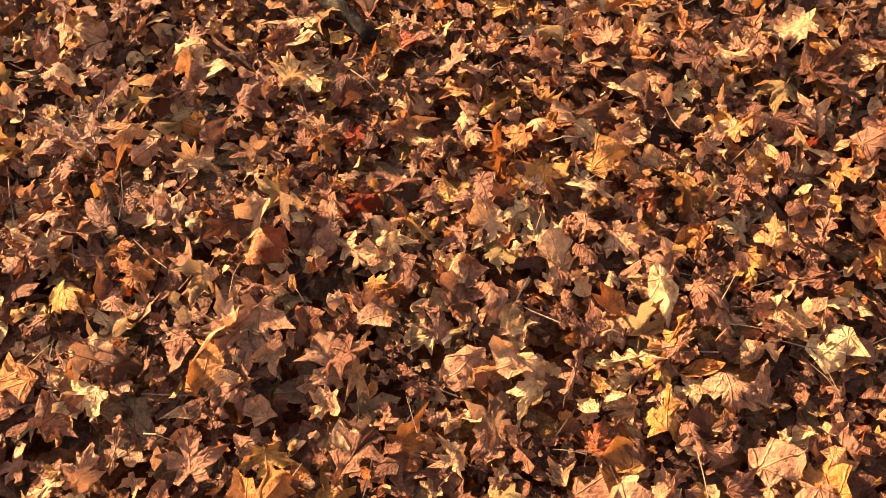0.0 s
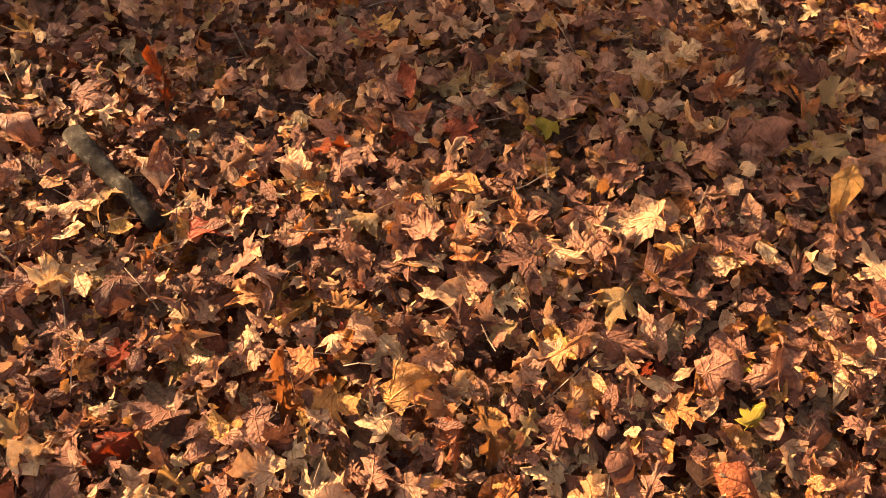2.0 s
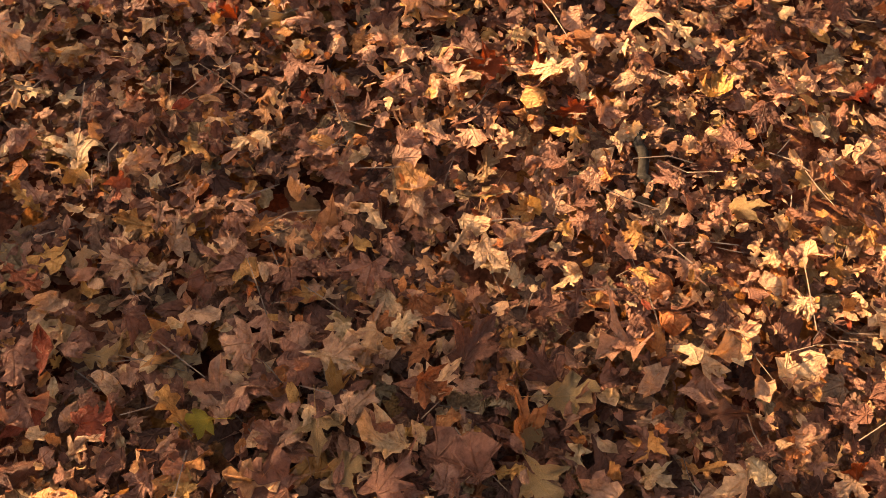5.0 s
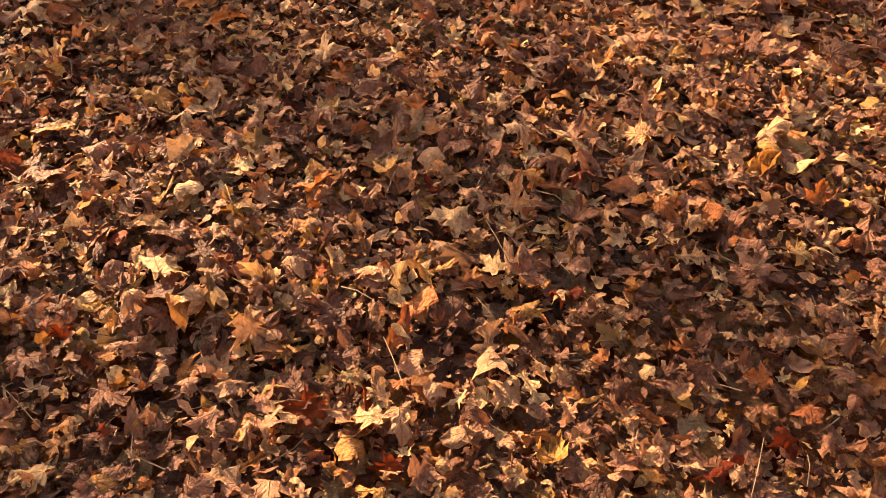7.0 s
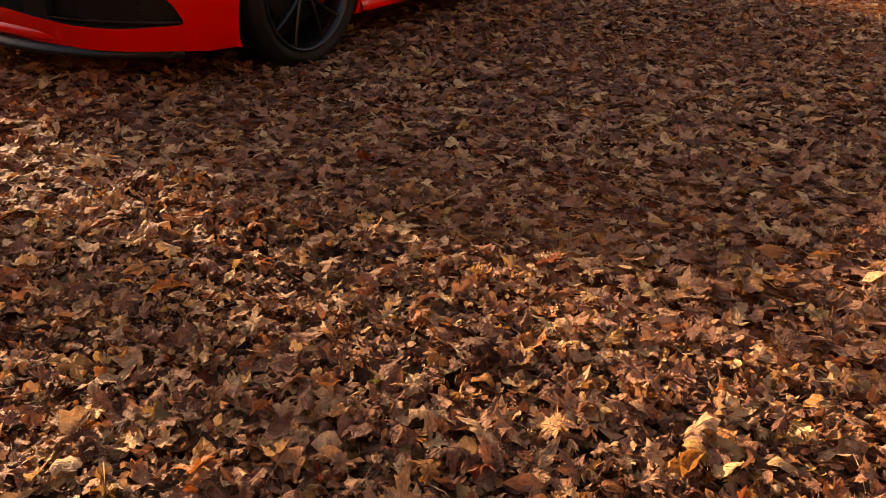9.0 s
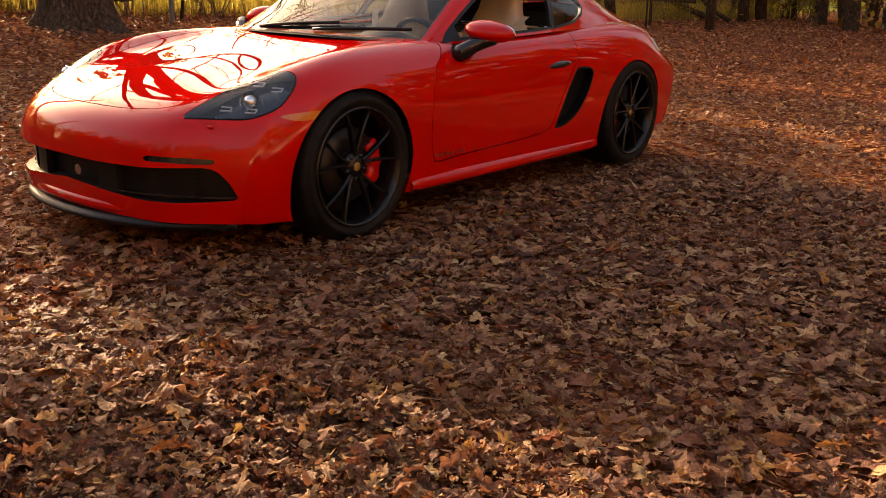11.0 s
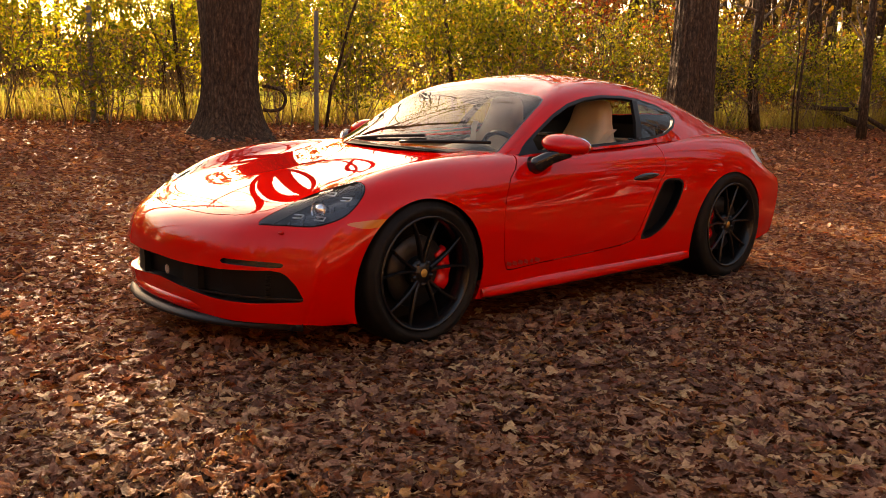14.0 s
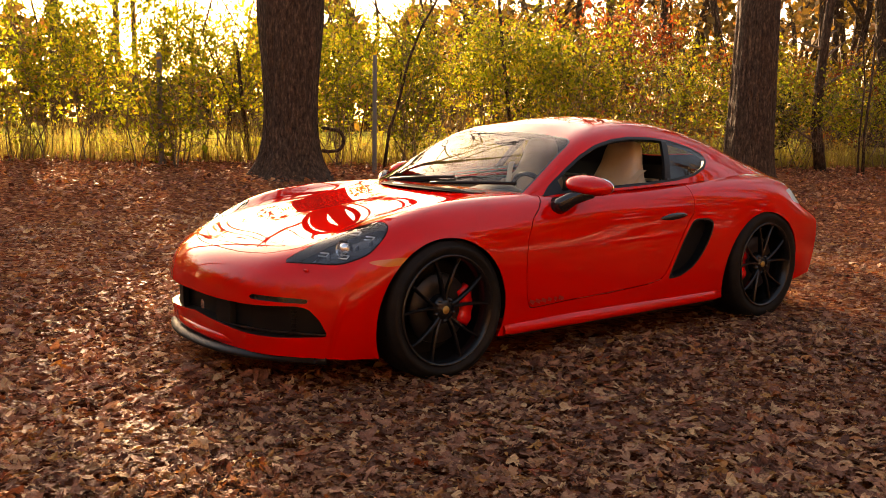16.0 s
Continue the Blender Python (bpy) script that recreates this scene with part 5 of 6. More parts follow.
# sills
for sgn in (1, -1):
    v, f = [], []
    n = 30
    prof = [(0.80, 0.150), (0.852, 0.162), (0.868, 0.176), (0.868, 0.192), (0.858, 0.212), (0.80, 0.24)]
    for j in range(n + 1):
        x = 0.345 + (2.035 - 0.345) * j / n
        e = 0.010 * smoothstep(0.0, 0.3, j / n) - 0.004
        for y, z in prof:
            v.append((x, (y + e) * sgn, z + 0.006 * j / n))
    k = len(prof)
    for j in range(n):
        for i in range(k - 1):
            f.append((j * k + i, j * k + i + 1, j * k + k + i + 1, j * k + k + i))
    f += [tuple(range(k)), tuple(n * k + i for i in range(k))]
    part("side_sill", mesh_from("side_sill", v, f, red_mat, True), None, car)
    # unreadable dark script on the door's foot
    for j, w in enumerate((0.028, 0.028, 0.028, 0.022, 0.014, 0.03)):
        bm = bmesh.new()
        x = 0.515 + 0.040 * j
        bmesh.ops.create_cube(bm, size=1, matrix=Matrix.Translation((x, 0.8645 * sgn, 0.316)) @ Matrix.Rotation(radians(20), 4, "Y") @ Matrix.Diagonal((w * 1.15, 0.002, 0.018, 1)))
        part("lettering_bar", bm, script_mat, car)

# floor pan
bm = bmesh.new()
bmesh.ops.create_cube(bm, size=1, matrix=Matrix.Translation((1.23, 0, 0.17)) @ Matrix.Diagonal((1.62, 1.64, 0.05, 1)))
bmesh.ops.create_cube(bm, size=1, matrix=Matrix.Translation((-0.55, 0, 0.155)) @ Matrix.Diagonal((0.45, 1.0, 0.03, 1)))
bmesh.ops.create_cube(bm, size=1, matrix=Matrix.Translation((1.23, 0, 0.3)) @ Matrix.Diagonal((3.9, 0.92, 0.24, 1)))
part("floor_pan", bm, void_mat, car)

# ---- greenhouse ----
roof = Patch.grid(roof_grid())
rg = roof_grid()
rail = rg[:, 24]           # the rail column
SCREEN = [(0.39, 0.0), (0.42, 0.30), (0.50, 0.56), (0.585, 0.660), (0.62, 0.663), (0.76, 0.630), (0.91, 0.597), (1.01, 0.574), (1.055, 0.553), (1.078, 0.50), (1.105, 0.3), (1.12, 0.0)]
SCREEN = SCREEN + [(x, -y) for x, y in SCREEN[-2:0:-1]]
screen_f = inside(SCREEN, [0, 1], lambda v: v[:, 0] < 1.3, smooth=False)
screen, roof = roof.cut(screen_f)
screen_band, screen = screen.cut(lambda v: -screen_f(v) - 0.009)
WINDOW = [(0.70, 0.826), (0.745, 0.862), (0.801, 0.898), (0.903, 0.957), (1.032, 1.026), (1.162, 1.077), (1.312, 1.110), (1.459, 1.125), (1.654, 1.122), (1.803, 1.106), (1.979, 1.069),
          (2.095, 1.024), (2.108, 0.985), (2.04, 0.940), (1.909, 0.900), (1.727, 0.878), (1.466, 0.862), (1.225, 0.852), (0.916, 0.838)]
window_f = inside(WINDOW, [0, 2], lambda v: v[:, 1] > 0.45, smooth=False)
opening, roof = roof.cut(window_f)
frame_seal, opening = opening.cut(lambda v: -window_f(v) - 0.014)


def pillar(v):
    """Across the post between the two panes."""
    x = 1.635 + (v[:, 2] - 0.865) * 0.55
    return np.abs(v[:, 0] - x) - 0.024


post, panes = opening.cut(pillar)
front_pane, back_pane = panes.cut(lambda v: v[:, 0] - 1.635 - (v[:, 2] - 0.865) * 0.55)
triangle, front_pane = front_pane.cut(lambda v: v[:, 0] - 0.83)
REAR = [(2.02, 0.0), (2.03, 0.25), (2.06, 0.40), (2.12, 0.435), (2.5, 0.42), (2.78, 0.38), (2.84, 0.3), (2.86, 0.0)]
REAR = REAR + [(x, -y) for x, y in REAR[-2:0:-1]]
rear_pane, roof = roof.cut(inside(REAR, [0, 1], lambda v: v[:, 0] > 1.8, smooth=False))
patch_part("roof", inner(roof, 0.006).both(), red_mat, car)
patch_part("windscreen", screen.both(), screen_glass, car, "clear curved windscreen").visible_shadow = False
patch_part("windscreen_band", screen_band.both(), black_gloss, car, "black band round the windscreen")
patch_part("rear_window", rear_pane.both(), side_glass, car).visible_shadow = False
for flip in (False, True):
    side = (lambda p: p.mirrored()) if flip else (lambda p: p)
    patch_part("window_seal", side(inner(frame_seal.plus(post), 0.02)), black_satin, car, "black window surround and post")
    patch_part("quarter_window", side(back_pane), side_glass, car, "fixed rear quarter window").visible_shadow = False
    patch_part("mirror_triangle", side(triangle), black_satin, car)
    if flip is False:
        patch_part("side_window", side(front_pane), side_glass, car).visible_shadow = False

# inner trim of the roof, posts and doors
lining = Patch(roof.v - roof.normals() * 0.007 * SENSE, roof.f)
patch_part("roof_trim", lining.both(), trim_mat, car, "charcoal lining of roof and posts")
for q in (door, door.mirrored()):
    patch_part("door_inside", Patch(q.v - q.normals() * 0.03 * SENSE, q.f), trim_mat, car)
inside_skin = Patch(skin.v - skin.normals() * 0.006 * SENSE, skin.f).cut(lambda v: np.maximum(0.3 - v[:, 0], v[:, 0] - 2.9))[0]
patch_part("body_inside", inside_skin.both(), void_mat, car)

# mirrors
for sgn in (1, -1):
    back, tuck = (0.07, 0.04) if sgn > 0 else (0.0, 0.0)      # the one is folded in a little
    bm = bmesh.new()
    bmesh.ops.create_uvsphere(bm, u_segments=32, v_segments=20, radius=1)
    for v in bm.verts:
        x, y, z = v.co
        x = x * 0.112 if x < 0 else x * 0.068
        z = z * 0.060 if z > 0 else z * 0.044
        y = (y * 0.122) * (1 + 0.18 * (z / 0.060))
        v.co = (0.868 + back + x + y * 0.12, (0.890 - tuck + y) * sgn, 0.876 + z - 0.10 * y)
    shell = part("mirror", bm, red_mat, car, "red door mirror with black foot", True)
    v, f = tube([(0.735, 0.79 * sgn, 0.775), (0.745, 0.83 * sgn, 0.79), (0.775, 0.865 * sgn, 0.82), (0.815, 0.90 * sgn, 0.842), (0.835, 0.95 * sgn, 0.848)], [0.050, 0.042, 0.036, 0.036, 0.022], 14)
    part("mirror_foot", mesh_from("mirror_foot", v, f, black_gloss, True), None, shell, "black mirror foot")
    bm = bmesh.new()
    bmesh.ops.create_uvsphere(bm, u_segments=20, v_segments=10, radius=1, matrix=Matrix.Translation((0.936 + back, (0.890 - tuck) * sgn, 0.874)) @ Matrix.Diagonal((0.006, 0.103, 0.047, 1)))
    part("mirror_glass", bm, chrome_mat, shell, "mirror glass", True)

# wipers
for y0, y1 in ((0.36, -0.20), (-0.10, -0.58)):
    pts = []
    for k in range(9):
        t = k / 8
        y = y0 + (y1 - y0) * t
        x = 0.44 + 0.17 * (abs(y) / 0.66) ** 2 + 0.075 * t
        z = 0.864 + (x - 0.44 - 0.17 * (abs(y) / 0.66) ** 2) * 0.48 - 0.024 * (abs(y) / 0.66) ** 2
        pts.append((x, y, z))
    v, f = tube(pts, [0.009] * 9, 6)
    part("wiper", mesh_from("wiper", v, f, black_satin, True), None, car, "black wiper blade")
v, f = [], []
for j in range(25):
    y = -0.68 + 1.36 * j / 24
    x = 0.40 + 0.20 * (abs(y) / 0.66) ** 2
    v += [(x - 0.03, y, 0.836 - 0.02 * (abs(y) / 0.66) ** 2), (x + 0.09, y, 0.838)]
for j in range(24):
    f.append((2 * j, 2 * j + 1, 2 * j + 3, 2 * j + 2))
part("cowl", mesh_from("cowl", v, f, void_mat, True), None, car, "black cowl panel below the windscreen")


# ---- wheels ----
def revolve(profile, segments):
    """A ring of (radius, y) turned round the y axis."""
    k = len(profile)
    v, f = [], []
    for j in range(segments):
        a = 2 * math.pi * j / segments
        for r, y in profile:
            v.append((r * math.cos(a), y, r * math.sin(a)))
    for j in range(segments):
        q = (j + 1) % segments
        for i in range(k - 1):
            f.append((j * k + i, q * k + i, q * k + i + 1, j * k + i + 1))
    return v, f


def wheel_meshes(radius, width):
    """Shared meshes of a wheel whose outside faces -y; the middle of its outer sidewall is y 0."""
    w, ri = width, 0.262
    tyre = revolve([(ri - 0.006, w - 0.012), (ri + 0.02, w), (radius - 0.03, w + 0.004), (radius - 0.008, w - 0.012), (radius, w - 0.04), (radius + 0.001, w / 2), (radius, 0.04), (radius - 0.003, 0.022),
                    (radius - 0.012, 0.010), (radius - 0.028, 0.001), (ri + 0.040, -0.006), (ri + 0.022, -0.004), (ri + 0.010, 0.004), (ri - 0.004, 0.010)], 72)
    rim = revolve([(ri + 0.002, 0.004), (ri - 0.002, -0.001), (ri - 0.010, 0.001), (ri - 0.014, 0.010), (ri - 0.022, 0.022), (ri - 0.028, 0.07), (ri - 0.03, w - 0.02)], 72)
    # grooves round the tread are cut by small dark rings
    spoke = []
    n = 9
    for k in range(n):
        t = k / (n - 1)
        r = 0.048 + (ri - 0.012 - 0.048) * t
        half = 0.0088 - 0.0026 * t
        depth = 0.022 + 0.008 * (1 - t)
        y = 0.014 + 0.014 * (1 - t) - 0.002 * math.sin(math.pi * t)
        spoke.append((r, half, y, depth))
    return tyre, rim, spoke


def build_wheel(radius, width, x, y, z, sgn, caliper_turn):
    tyre, rim, spoke = wheel_meshes(radius, width)
    m = Matrix.Translation((x, y * sgn, z)) @ Matrix.Diagonal((1, -sgn, 1, 1))
    w = part("wheel", mesh_from("wheel", *rim, rim_mat, True), None, car, "black alloy wheel with thin twin spokes")
    w.data.transform(m)

    def add(name, vf, mat, label="", smooth=True):
        me = mesh_from(name, *vf, mat, smooth)
        me.transform(m)
        return part(name, me, None, w, label)
    add("tyre", tyre, rubber_mat, "low-profile black tyre")
    for k in range(5):
        for off in (-1, 1):
            v, f = [], []
            for r, half, yy, depth in spoke:
                a = radians(72 * k + 90) + off * radians(4.5 + 12.5 * (r / 0.25))
                c, s = math.cos(a), math.sin(a)
                for q, d in ((-half, 0.006), (-half * 0.45, 0), (half * 0.45, 0), (half, 0.006), (half * 0.8, depth), (-half * 0.8, depth)):
                    v.append((r * c - q * s, yy + d, r * s + q * c))
            n = len(spoke)
            for j in range(n - 1):
                for i in range(6):
                    f.append((6 * j + i, 6 * j + (i + 1) % 6, 6 * j + 6 + (i + 1) % 6, 6 * j + 6 + i))
            f += [tuple(range(6))[::-1], tuple(6 * (n - 1) + i for i in range(6))]
            me = mesh_from("spoke", v, f, rim_mat, False)
            me.transform(m)
            part("spoke", me, None, w)
    add("hub", revolve([(0.0, 0.026), (0.030, 0.027), (0.034, 0.030), (0.058, 0.036), (0.068, 0.05), (0.07, 0.10)], 30), rim_mat)
    add("centre_cap", revolve([(0.0, 0.0235), (0.017, 0.0240), (0.021, 0.0285)], 24), emblem_mat, "small gilt centre cap")
    for k in range(5):
        a = radians(72 * k + 54)
        v, f = revolve([(0.0, 0.028), (0.008, 0.028), (0.009, 0.05)], 8)
        v = [(p[0] + 0.053 * math.cos(a), p[1], p[2] + 0.053 * math.sin(a)) for p in v]
        add("wheel_bolt", (v, f), black_gloss)
    add("brake_disc", revolve([(0.06, 0.085), (0.09, 0.082), (0.165, 0.080), (0.168, 0.105), (0.09, 0.105)], 60), disc_mat, "bare steel brake disc")
    # caliper: a thick arc
    v, f = [], []
    n = 14
    for j in range(n + 1):
        a = radians(caliper_turn - 33 + 66 * j / n)
        bulge = 0.010 * math.sin(math.pi * j / n * 3) ** 2
        for r, yy in ((0.125, 0.070 - bulge), (0.185, 0.066 - bulge), (0.192, 0.10), (0.12, 0.10)):
            v.append((r * math.cos(a), yy, r * math.sin(a)))
    for j in range(n):
        for i in range(4):
            f.append((4 * j + i, 4 * j + (i + 1) % 4, 4 * j + 4 + (i + 1) % 4, 4 * j + 4 + i))
    f += [(3, 2, 1, 0), (4 * n, 4 * n + 1, 4 * n + 2, 4 * n + 3)]
    add("caliper", (v, f), caliper_mat, "glossy red brake caliper")
    add("wheel_back", revolve([(0.0, width - 0.06), (0.255, width - 0.05)], 40), void_mat)


for sgn in (1, -1):
    build_wheel(0.334, 0.235, 0.0, 0.862, 0.328, sgn, 0)
    build_wheel(0.345, 0.265, 2.475, 0.880, 0.342, sgn, 180)

# ---- cabin ----
def slab(name, sections, mat, parent, label="", smooth=True):
    """A soft block lofted through (centre, half x, half y) rounded sections at rising z or along any way."""
    v, f = [], []
    n = 20
    for (cx, cy, cz), hx, hy in sections:
        for j in range(n):
            a = 2 * math.pi * j / n
            c, s = math.cos(a), math.sin(a)
            v.append((cx + hx * math.copysign(abs(c) ** 0.55, c), cy + hy * math.copysign(abs(s) ** 0.55, s), cz))
    for k in range(len(sections) - 1):
        for j in range(n):
            q = (j + 1) % n
            f.append((k * n + j, k * n + q, (k + 1) * n + q, (k + 1) * n + j))
    f += [tuple(range(n))[::-1], tuple((len(sections) - 1) * n + j for j in range(n))]
    return part(name, mesh_from(name, v, f, mat, smooth), None, parent, label)


for cy in (0.36, -0.36):
    seat = slab("seat", [((1.33, cy, 0.22), 0.25, 0.24), ((1.32, cy, 0.36), 0.27, 0.25), ((1.30, cy, 0.42), 0.26, 0.24), ((1.30, cy, 0.435), 0.22, 0.20)], cream_mat, car, "cream leather sport seat with tall backrest")
    slab("backrest", [((1.52, cy, 0.36), 0.075, 0.24), ((1.56, cy, 0.50), 0.085, 0.25), ((1.61, cy, 0.70), 0.085, 0.25), ((1.65, cy, 0.82), 0.075, 0.235), ((1.67, cy, 0.88), 0.068, 0.175),
                      ((1.69, cy, 0.96), 0.062, 0.140), ((1.705, cy, 1.04), 0.055, 0.125), ((1.71, cy, 1.08), 0.045, 0.105), ((1.71, cy, 1.095), 0.025, 0.07)], cream_mat, seat)
    for s2 in (1, -1):
        slab("bolster", [((1.44, cy + 0.23 * s2, 0.40), 0.10, 0.035), ((1.49, cy + 0.24 * s2, 0.55), 0.085, 0.04), ((1.55, cy + 0.235 * s2, 0.72), 0.07, 0.035), ((1.60, cy + 0.21 * s2, 0.82), 0.05, 0.02)], cream_mat, seat)
    belt = [(1.64, cy + 0.215 * math.copysign(1, cy), 0.93), (1.61, cy + 0.20 * math.copysign(1, cy), 0.90), (1.49, cy + 0.10 * math.copysign(1, cy), 0.72), (1.44, cy - 0.06 * math.copysign(1, cy), 0.52)]
    v, f = [], []
    for p in belt:
        v += [(p[0], p[1] - 0.024, p[2]), (p[0], p[1] + 0.024, p[2]), (p[0] - 0.003, p[1] + 0.024, p[2] + 0.001), (p[0] - 0.003, p[1] - 0.024, p[2] + 0.001)]
    for k in range(len(belt) - 1):
        f += [(4 * k + i, 4 * k + (i + 1) % 4, 4 * k + 4 + (i + 1) % 4, 4 * k + 4 + i) for i in range(4)]
    part("seat_belt", mesh_from("seat_belt", v, f, cream_mat), None, seat, "pale seat belt")
# dash: a hump across the cabin
v, f = [], []
prof = [(0.40, 0.70), (0.50, 0.815), (0.62, 0.835), (0.74, 0.835), (0.83, 0.80), (0.87, 0.72), (0.84, 0.55), (0.80, 0.42)]
for j in range(25):
    y = -0.70 + 1.40 * j / 24
    hump = 0.055 * math.exp(-((y + 0.36) / 0.17) ** 2)
    for k, (x, z) in enumerate(prof):
        bow = 0.17 * (abs(y) / 0.70) ** 2 if k < 3 else 0
        v.append((x + bow + 0.01, y, z + (hump if 2 <= k <= 4 else 0) - 0.02))
k = len(prof)
for j in range(24):
    for i in range(k - 1):
        f.append((j * k + i, j * k + i + 1, j * k + k + i + 1, j * k + k + i))
part("dashboard", mesh_from("dashboard", v, f, trim_mat, True), None, car, "charcoal dashboard")
# steering wheel
v, f = [], []
hub = Vector((0.98, -0.36, 0.755))
tilt = Matrix.Rotation(radians(-22), 3, "Y")
n, k = 40, 8
for j in range(n):
    a = 2 * math.pi * j / n
    for i in range(k):
        b = 2 * math.pi * i / k
        rr = 0.172 + 0.014 * math.cos(b)
        v.append(hub + tilt @ Vector((0.014 * math.sin(b), rr * math.cos(a), rr * math.sin(a))))
for j in range(n):
    for i in range(k):
        q, p = (j + 1) % n, (i + 1) % k
        f.append((j * k + i, q * k + i, q * k + p, j * k + p))
steer = part("steering_wheel", mesh_from("steering_wheel", v, f, trim_mat, True), None, car, "dark three-spoke steering wheel")
for a in (0, 180, 270):
    d = Vector((0, math.cos(radians(a)), math.sin(radians(a))))
    vv, ff = tube([hub + tilt @ (d * 0.03 + Vector((-0.02, 0, 0))), hub + tilt @ (d * 0.17)], [0.02, 0.012], 8)
    part("steering_spoke", mesh_from("steering_spoke", vv, ff, trim_mat, True), None, steer)
bm = bmesh.new()
bmesh.ops.create_uvsphere(bm, u_segments=16, v_segments=8, radius=1, matrix=Matrix.Translation(hub + Vector((-0.02, 0, 0))) @ Matrix.Diagonal((0.03, 0.065, 0.06, 1)))
part("steering_boss", bm, trim_mat, steer, "", True)
for sgn in (1, -1):
    slab("door_lining", [((1.2, 0.745 * sgn, 0.30), 0.60, 0.03), ((1.2, 0.735 * sgn, 0.66), 0.60, 0.035), ((1.2, 0.725 * sgn, 0.80), 0.58, 0.025)], cream_mat, car, "cream door lining")
    slab("door_top", [((1.25, 0.715 * sgn, 0.80), 0.56, 0.03), ((1.25, 0.715 * sgn, 0.83), 0.56, 0.03)], trim_mat, car)
slab("rear_deck", [((2.15, 0, 0.30), 0.28, 0.68), ((2.15, 0, 0.80), 0.28, 0.66), ((2.12, 0, 0.86), 0.22, 0.60)], trim_mat, car, "charcoal carpeted rear deck")
slab("rear_shelf_rail", [((1.80, 0.0, 0.855), 0.02, 0.62), ((1.80, 0, 0.875), 0.02, 0.62)], chrome_mat, car, "bright rail behind the seats")
bm = bmesh.new()
bmesh.ops.create_uvsphere(bm, u_segments=16, v_segments=8, radius=1, matrix=Matrix.Translation((1.07, 0, 1.085)) @ Matrix.Diagonal((0.02, 0.11, 0.028, 1)))
part("interior_mirror", bm, trim_mat, car, "black rear-view mirror", True)

# wall behind the seats
bm = bmesh.new()
bmesh.ops.create_cube(bm, size=1, matrix=Matrix.Translation((1.97, 0, 0.68)) @ Matrix.Rotation(radians(8), 4, "Y") @ Matrix.Diagonal((0.04, 1.26, 0.54, 1)))
bmesh.ops.bevel(bm, geom=bm.edges[:], offset=0.015, segments=2, affect="EDGES")
part("bulkhead", bm, trim_mat, car, "charcoal wall behind the seats")

# ---- sticks and single leaves close to the way ----
weathered, tree_, b_ = material("weathered_wood", rough=0.95, Specular_IOR_Level=0.05)
n_ = noise_node(tree_, 40.0, 6.0, 0.7)
r_ = ramp(tree_, [(0.38, (0.010, 0.008, 0.006)), (0.54, (0.028, 0.023, 0.018)), (0.70, (0.11, 0.10, 0.075))])
tree_.links.new(n_.outputs[0], r_.inputs[0])
tree_.links.new(r_.outputs[0], b_.inputs["Base Color"])
bump(tree_, b_, n_.outputs[0], 0.7, 0.006)


def stick(label, a, b, radius, seed):
    r = random.Random(seed)
    a, b = Vector(a), Vector(b)
    pts = [a.lerp(b, k / 8) + Vector((r.gauss(0, 0.003), r.gauss(0, 0.003), r.gauss(0, 0.002))) for k in range(9)]
    v, f = tube(pts, [radius * r.uniform(0.85, 1.1) * (1 - 0.25 * k / 8) for k in range(9)], 12)
    ob = new("stick", mesh_from("stick", v, f, weathered, True))
    tagged(ob, label, "stick", "sticks")


stick("grey lichen-flecked stick half buried in leaves", (-3.405, -1.94, 0.040), (-3.492, -2.115, 0.030), 0.016, 1)
stick("short olive-brown stick among dry leaves", (-2.545, -2.90, 0.038), (-2.625, -2.945, 0.026), 0.009, 2)

LEAF_MESHES = []
g_ = np.random.default_rng(41)
for k in range(12):
    v, f, uv = leaves(g_, np.zeros((1, 3)), [1.0], 0.1, ((OAK if k % 3 == 2 else MAPLE, 1.0),), (0.4, 0.72, 1.0), 1.0, 1.6)
    turn_back = v[1] - v[0]                     # from the middle to the stalk's foot
    out = turn_back / np.linalg.norm(turn_back)
    foot = v[0] + turn_back * 2.2
    sv, sf = tube([tuple(foot), tuple(foot + out * 0.45 + (0, 0, 0.06)), tuple(foot + out * 0.95 + (0, 0, 0.02))], [0.022, 0.018, 0.014], 3, False)
    sf = np.array([(q[0], q[1], q[2]) for q in sf] + [(q[0], q[2], q[3]) for q in sf])
    v, f, uv = np.vstack([v, np.array([tuple(p) for p in sv])]), np.vstack([f, sf + len(v)]), np.vstack([uv, np.zeros((len(sv), 2))])
    LEAF_MESHES.append(tri_mesh("leaf", v, f, litter_one_mat, True, uv))
tint_mats = {}
for name, stops in (("yellow", [(0.0, (0.52, 0.38, 0.04)), (1.0, (0.58, 0.45, 0.09))]), ("green", [(0.0, (0.19, 0.19, 0.07)), (1.0, (0.24, 0.22, 0.09))]),
                    ("red", [(0.0, (0.30, 0.045, 0.018)), (1.0, (0.40, 0.09, 0.022))]), ("pale", [(0.0, (0.48, 0.30, 0.14)), (1.0, (0.58, 0.40, 0.20))])):
    tint_mats[name] = leaf_material(name + "_leaf_single", stops, 0.22, island=False)


def lone_leaf(k, x, y, size, rx, ry, rz, tint=""):
    ob = new("leaf", LEAF_MESHES[k % len(LEAF_MESHES)])
    ob.parent = ground
    ob.location = (x, y, float(rise(x, y)) + 0.036)
    ob.rotation_euler, ob.scale = (rx, ry, rz), (min(size * 0.8, 0.046),) * 3
    if tint:
        ob.material_slots[0].link = "OBJECT"
        ob.material_slots[0].material = tint_mats[tint]
    return ob


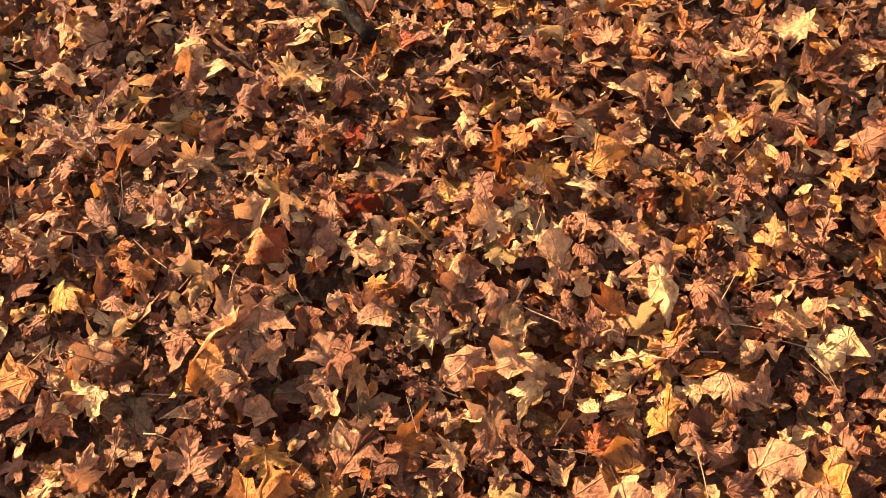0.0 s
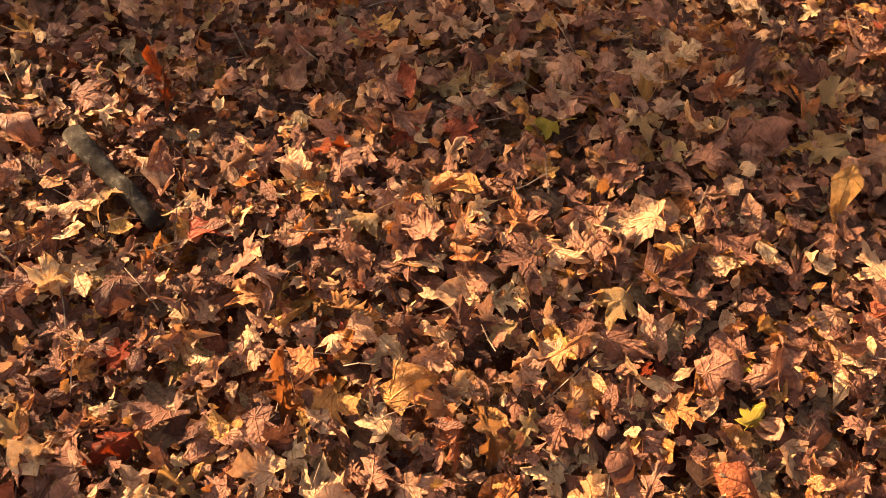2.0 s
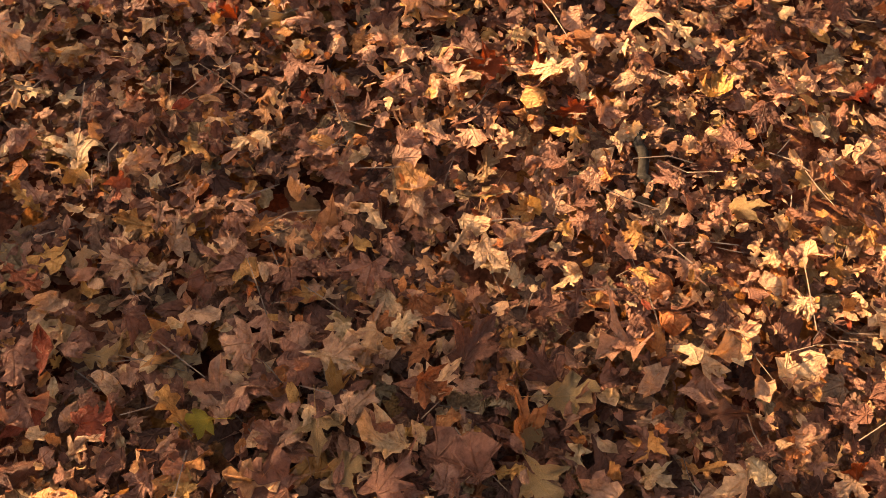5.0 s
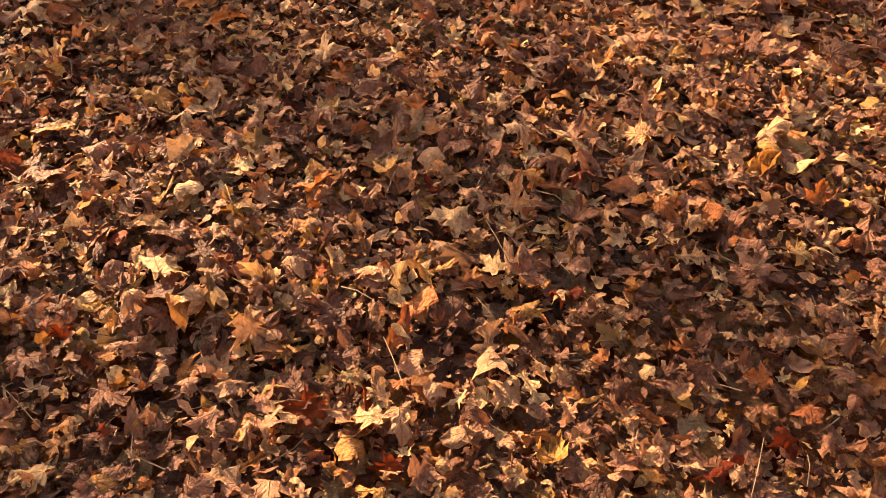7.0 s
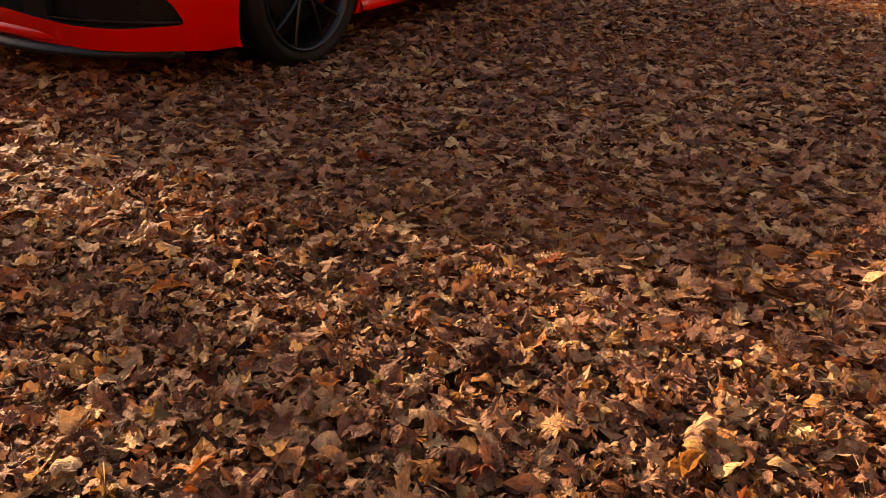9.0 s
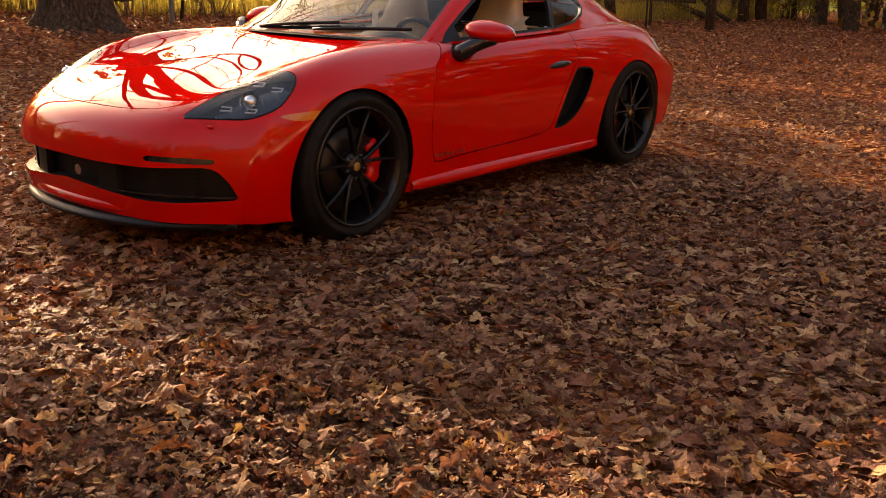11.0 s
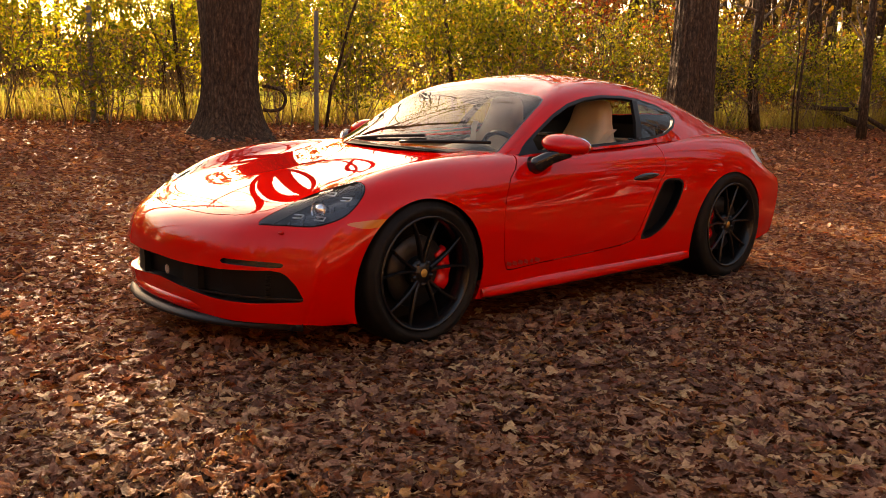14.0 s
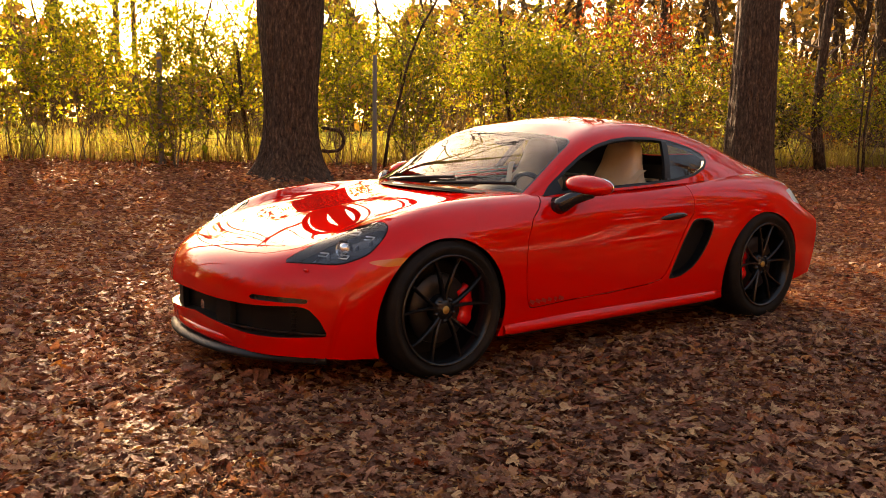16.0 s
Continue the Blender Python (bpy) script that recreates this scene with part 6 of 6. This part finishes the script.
# leaves that stand out: place, size, tint
for k, (x, y, size, tint) in enumerate([
        (-3.446, -2.883, 0.034, "yellow"), (-3.50, -2.90, 0.036, "yellow"), (-3.604, -2.648, 0.046, "pale"), (-3.412, -2.719, 0.052, "pale"), (-3.796, -2.403, 0.048, "pale"), (-3.134, -2.405, 0.046, "pale"),
        (-3.145, -2.731, 0.040, "pale"), (-3.477, -2.159, 0.026, "red"), (-3.795, -2.296, 0.040, "pale"), (-3.796, -2.084, 0.044, "pale"), (-3.521, -2.33, 0.060, ""), (-1.73, -2.513, 0.050, "green"),
        (-3.115, -2.682, 0.046, "pale"), (-3.159, -2.552, 0.042, "yellow"), (-2.912, -3.112, 0.066, ""), (-2.978, -2.642, 0.026, "pale"), (-2.715, -2.746, 0.045, "pale"), (-2.821, -2.628, 0.052, "")]):
    r = random.Random(500 + k)
    lone_leaf(k, x, y, size, r.gauss(0, 0.25), r.gauss(0, 0.25), r.uniform(0, 6.3), tint)
for k, (x, y, size, tint) in enumerate([
        (-2.37, -2.51, 0.036, "pale"), (-2.177, -2.968, 0.036, "pale"), (-2.457, -2.761, 0.034, "pale"), (-2.529, -3.148, 0.040, "pale"), (-2.256, -2.35, 0.040, ""), (-2.041, -2.802, 0.034, "pale"),
        (-2.336, -3.183, 0.040, "red"), (-2.53, -2.798, 0.036, "red"), (-1.475, -2.472, 0.042, "pale"), (-0.879, -2.917, 0.040, "pale"), (-1.345, -1.367, 0.034, "red"), (-1.32, -1.321, 0.032, "red"),
        (-1.18, -1.044, 0.032, "red"), (-0.103, -2.607, 0.040, ""), (-1.562, -3.081, 0.036, "pale"), (-2.002, -2.362, 0.034, "pale"), (0.238, -2.374, 0.05, ""), (1.059, -1.512, 0.045, "")]):
    r = random.Random(600 + k)
    lone_leaf(k + 5, x, y, size, r.gauss(0, 0.25), r.gauss(0, 0.25), r.uniform(0, 6.3), tint)
r = random.Random(9)
for k in range(262):
    x = r.uniform(-4.2, -0.4)
    y = r.uniform(-3.45, -1.7) - 0.05 * x
    lone_leaf(k, x, y, r.uniform(0.026, 0.058), r.gauss(0, 0.35), r.gauss(0, 0.35), r.uniform(0, 6.3), r.choice(["", "", "", "", "pale", "pale", "red"]))
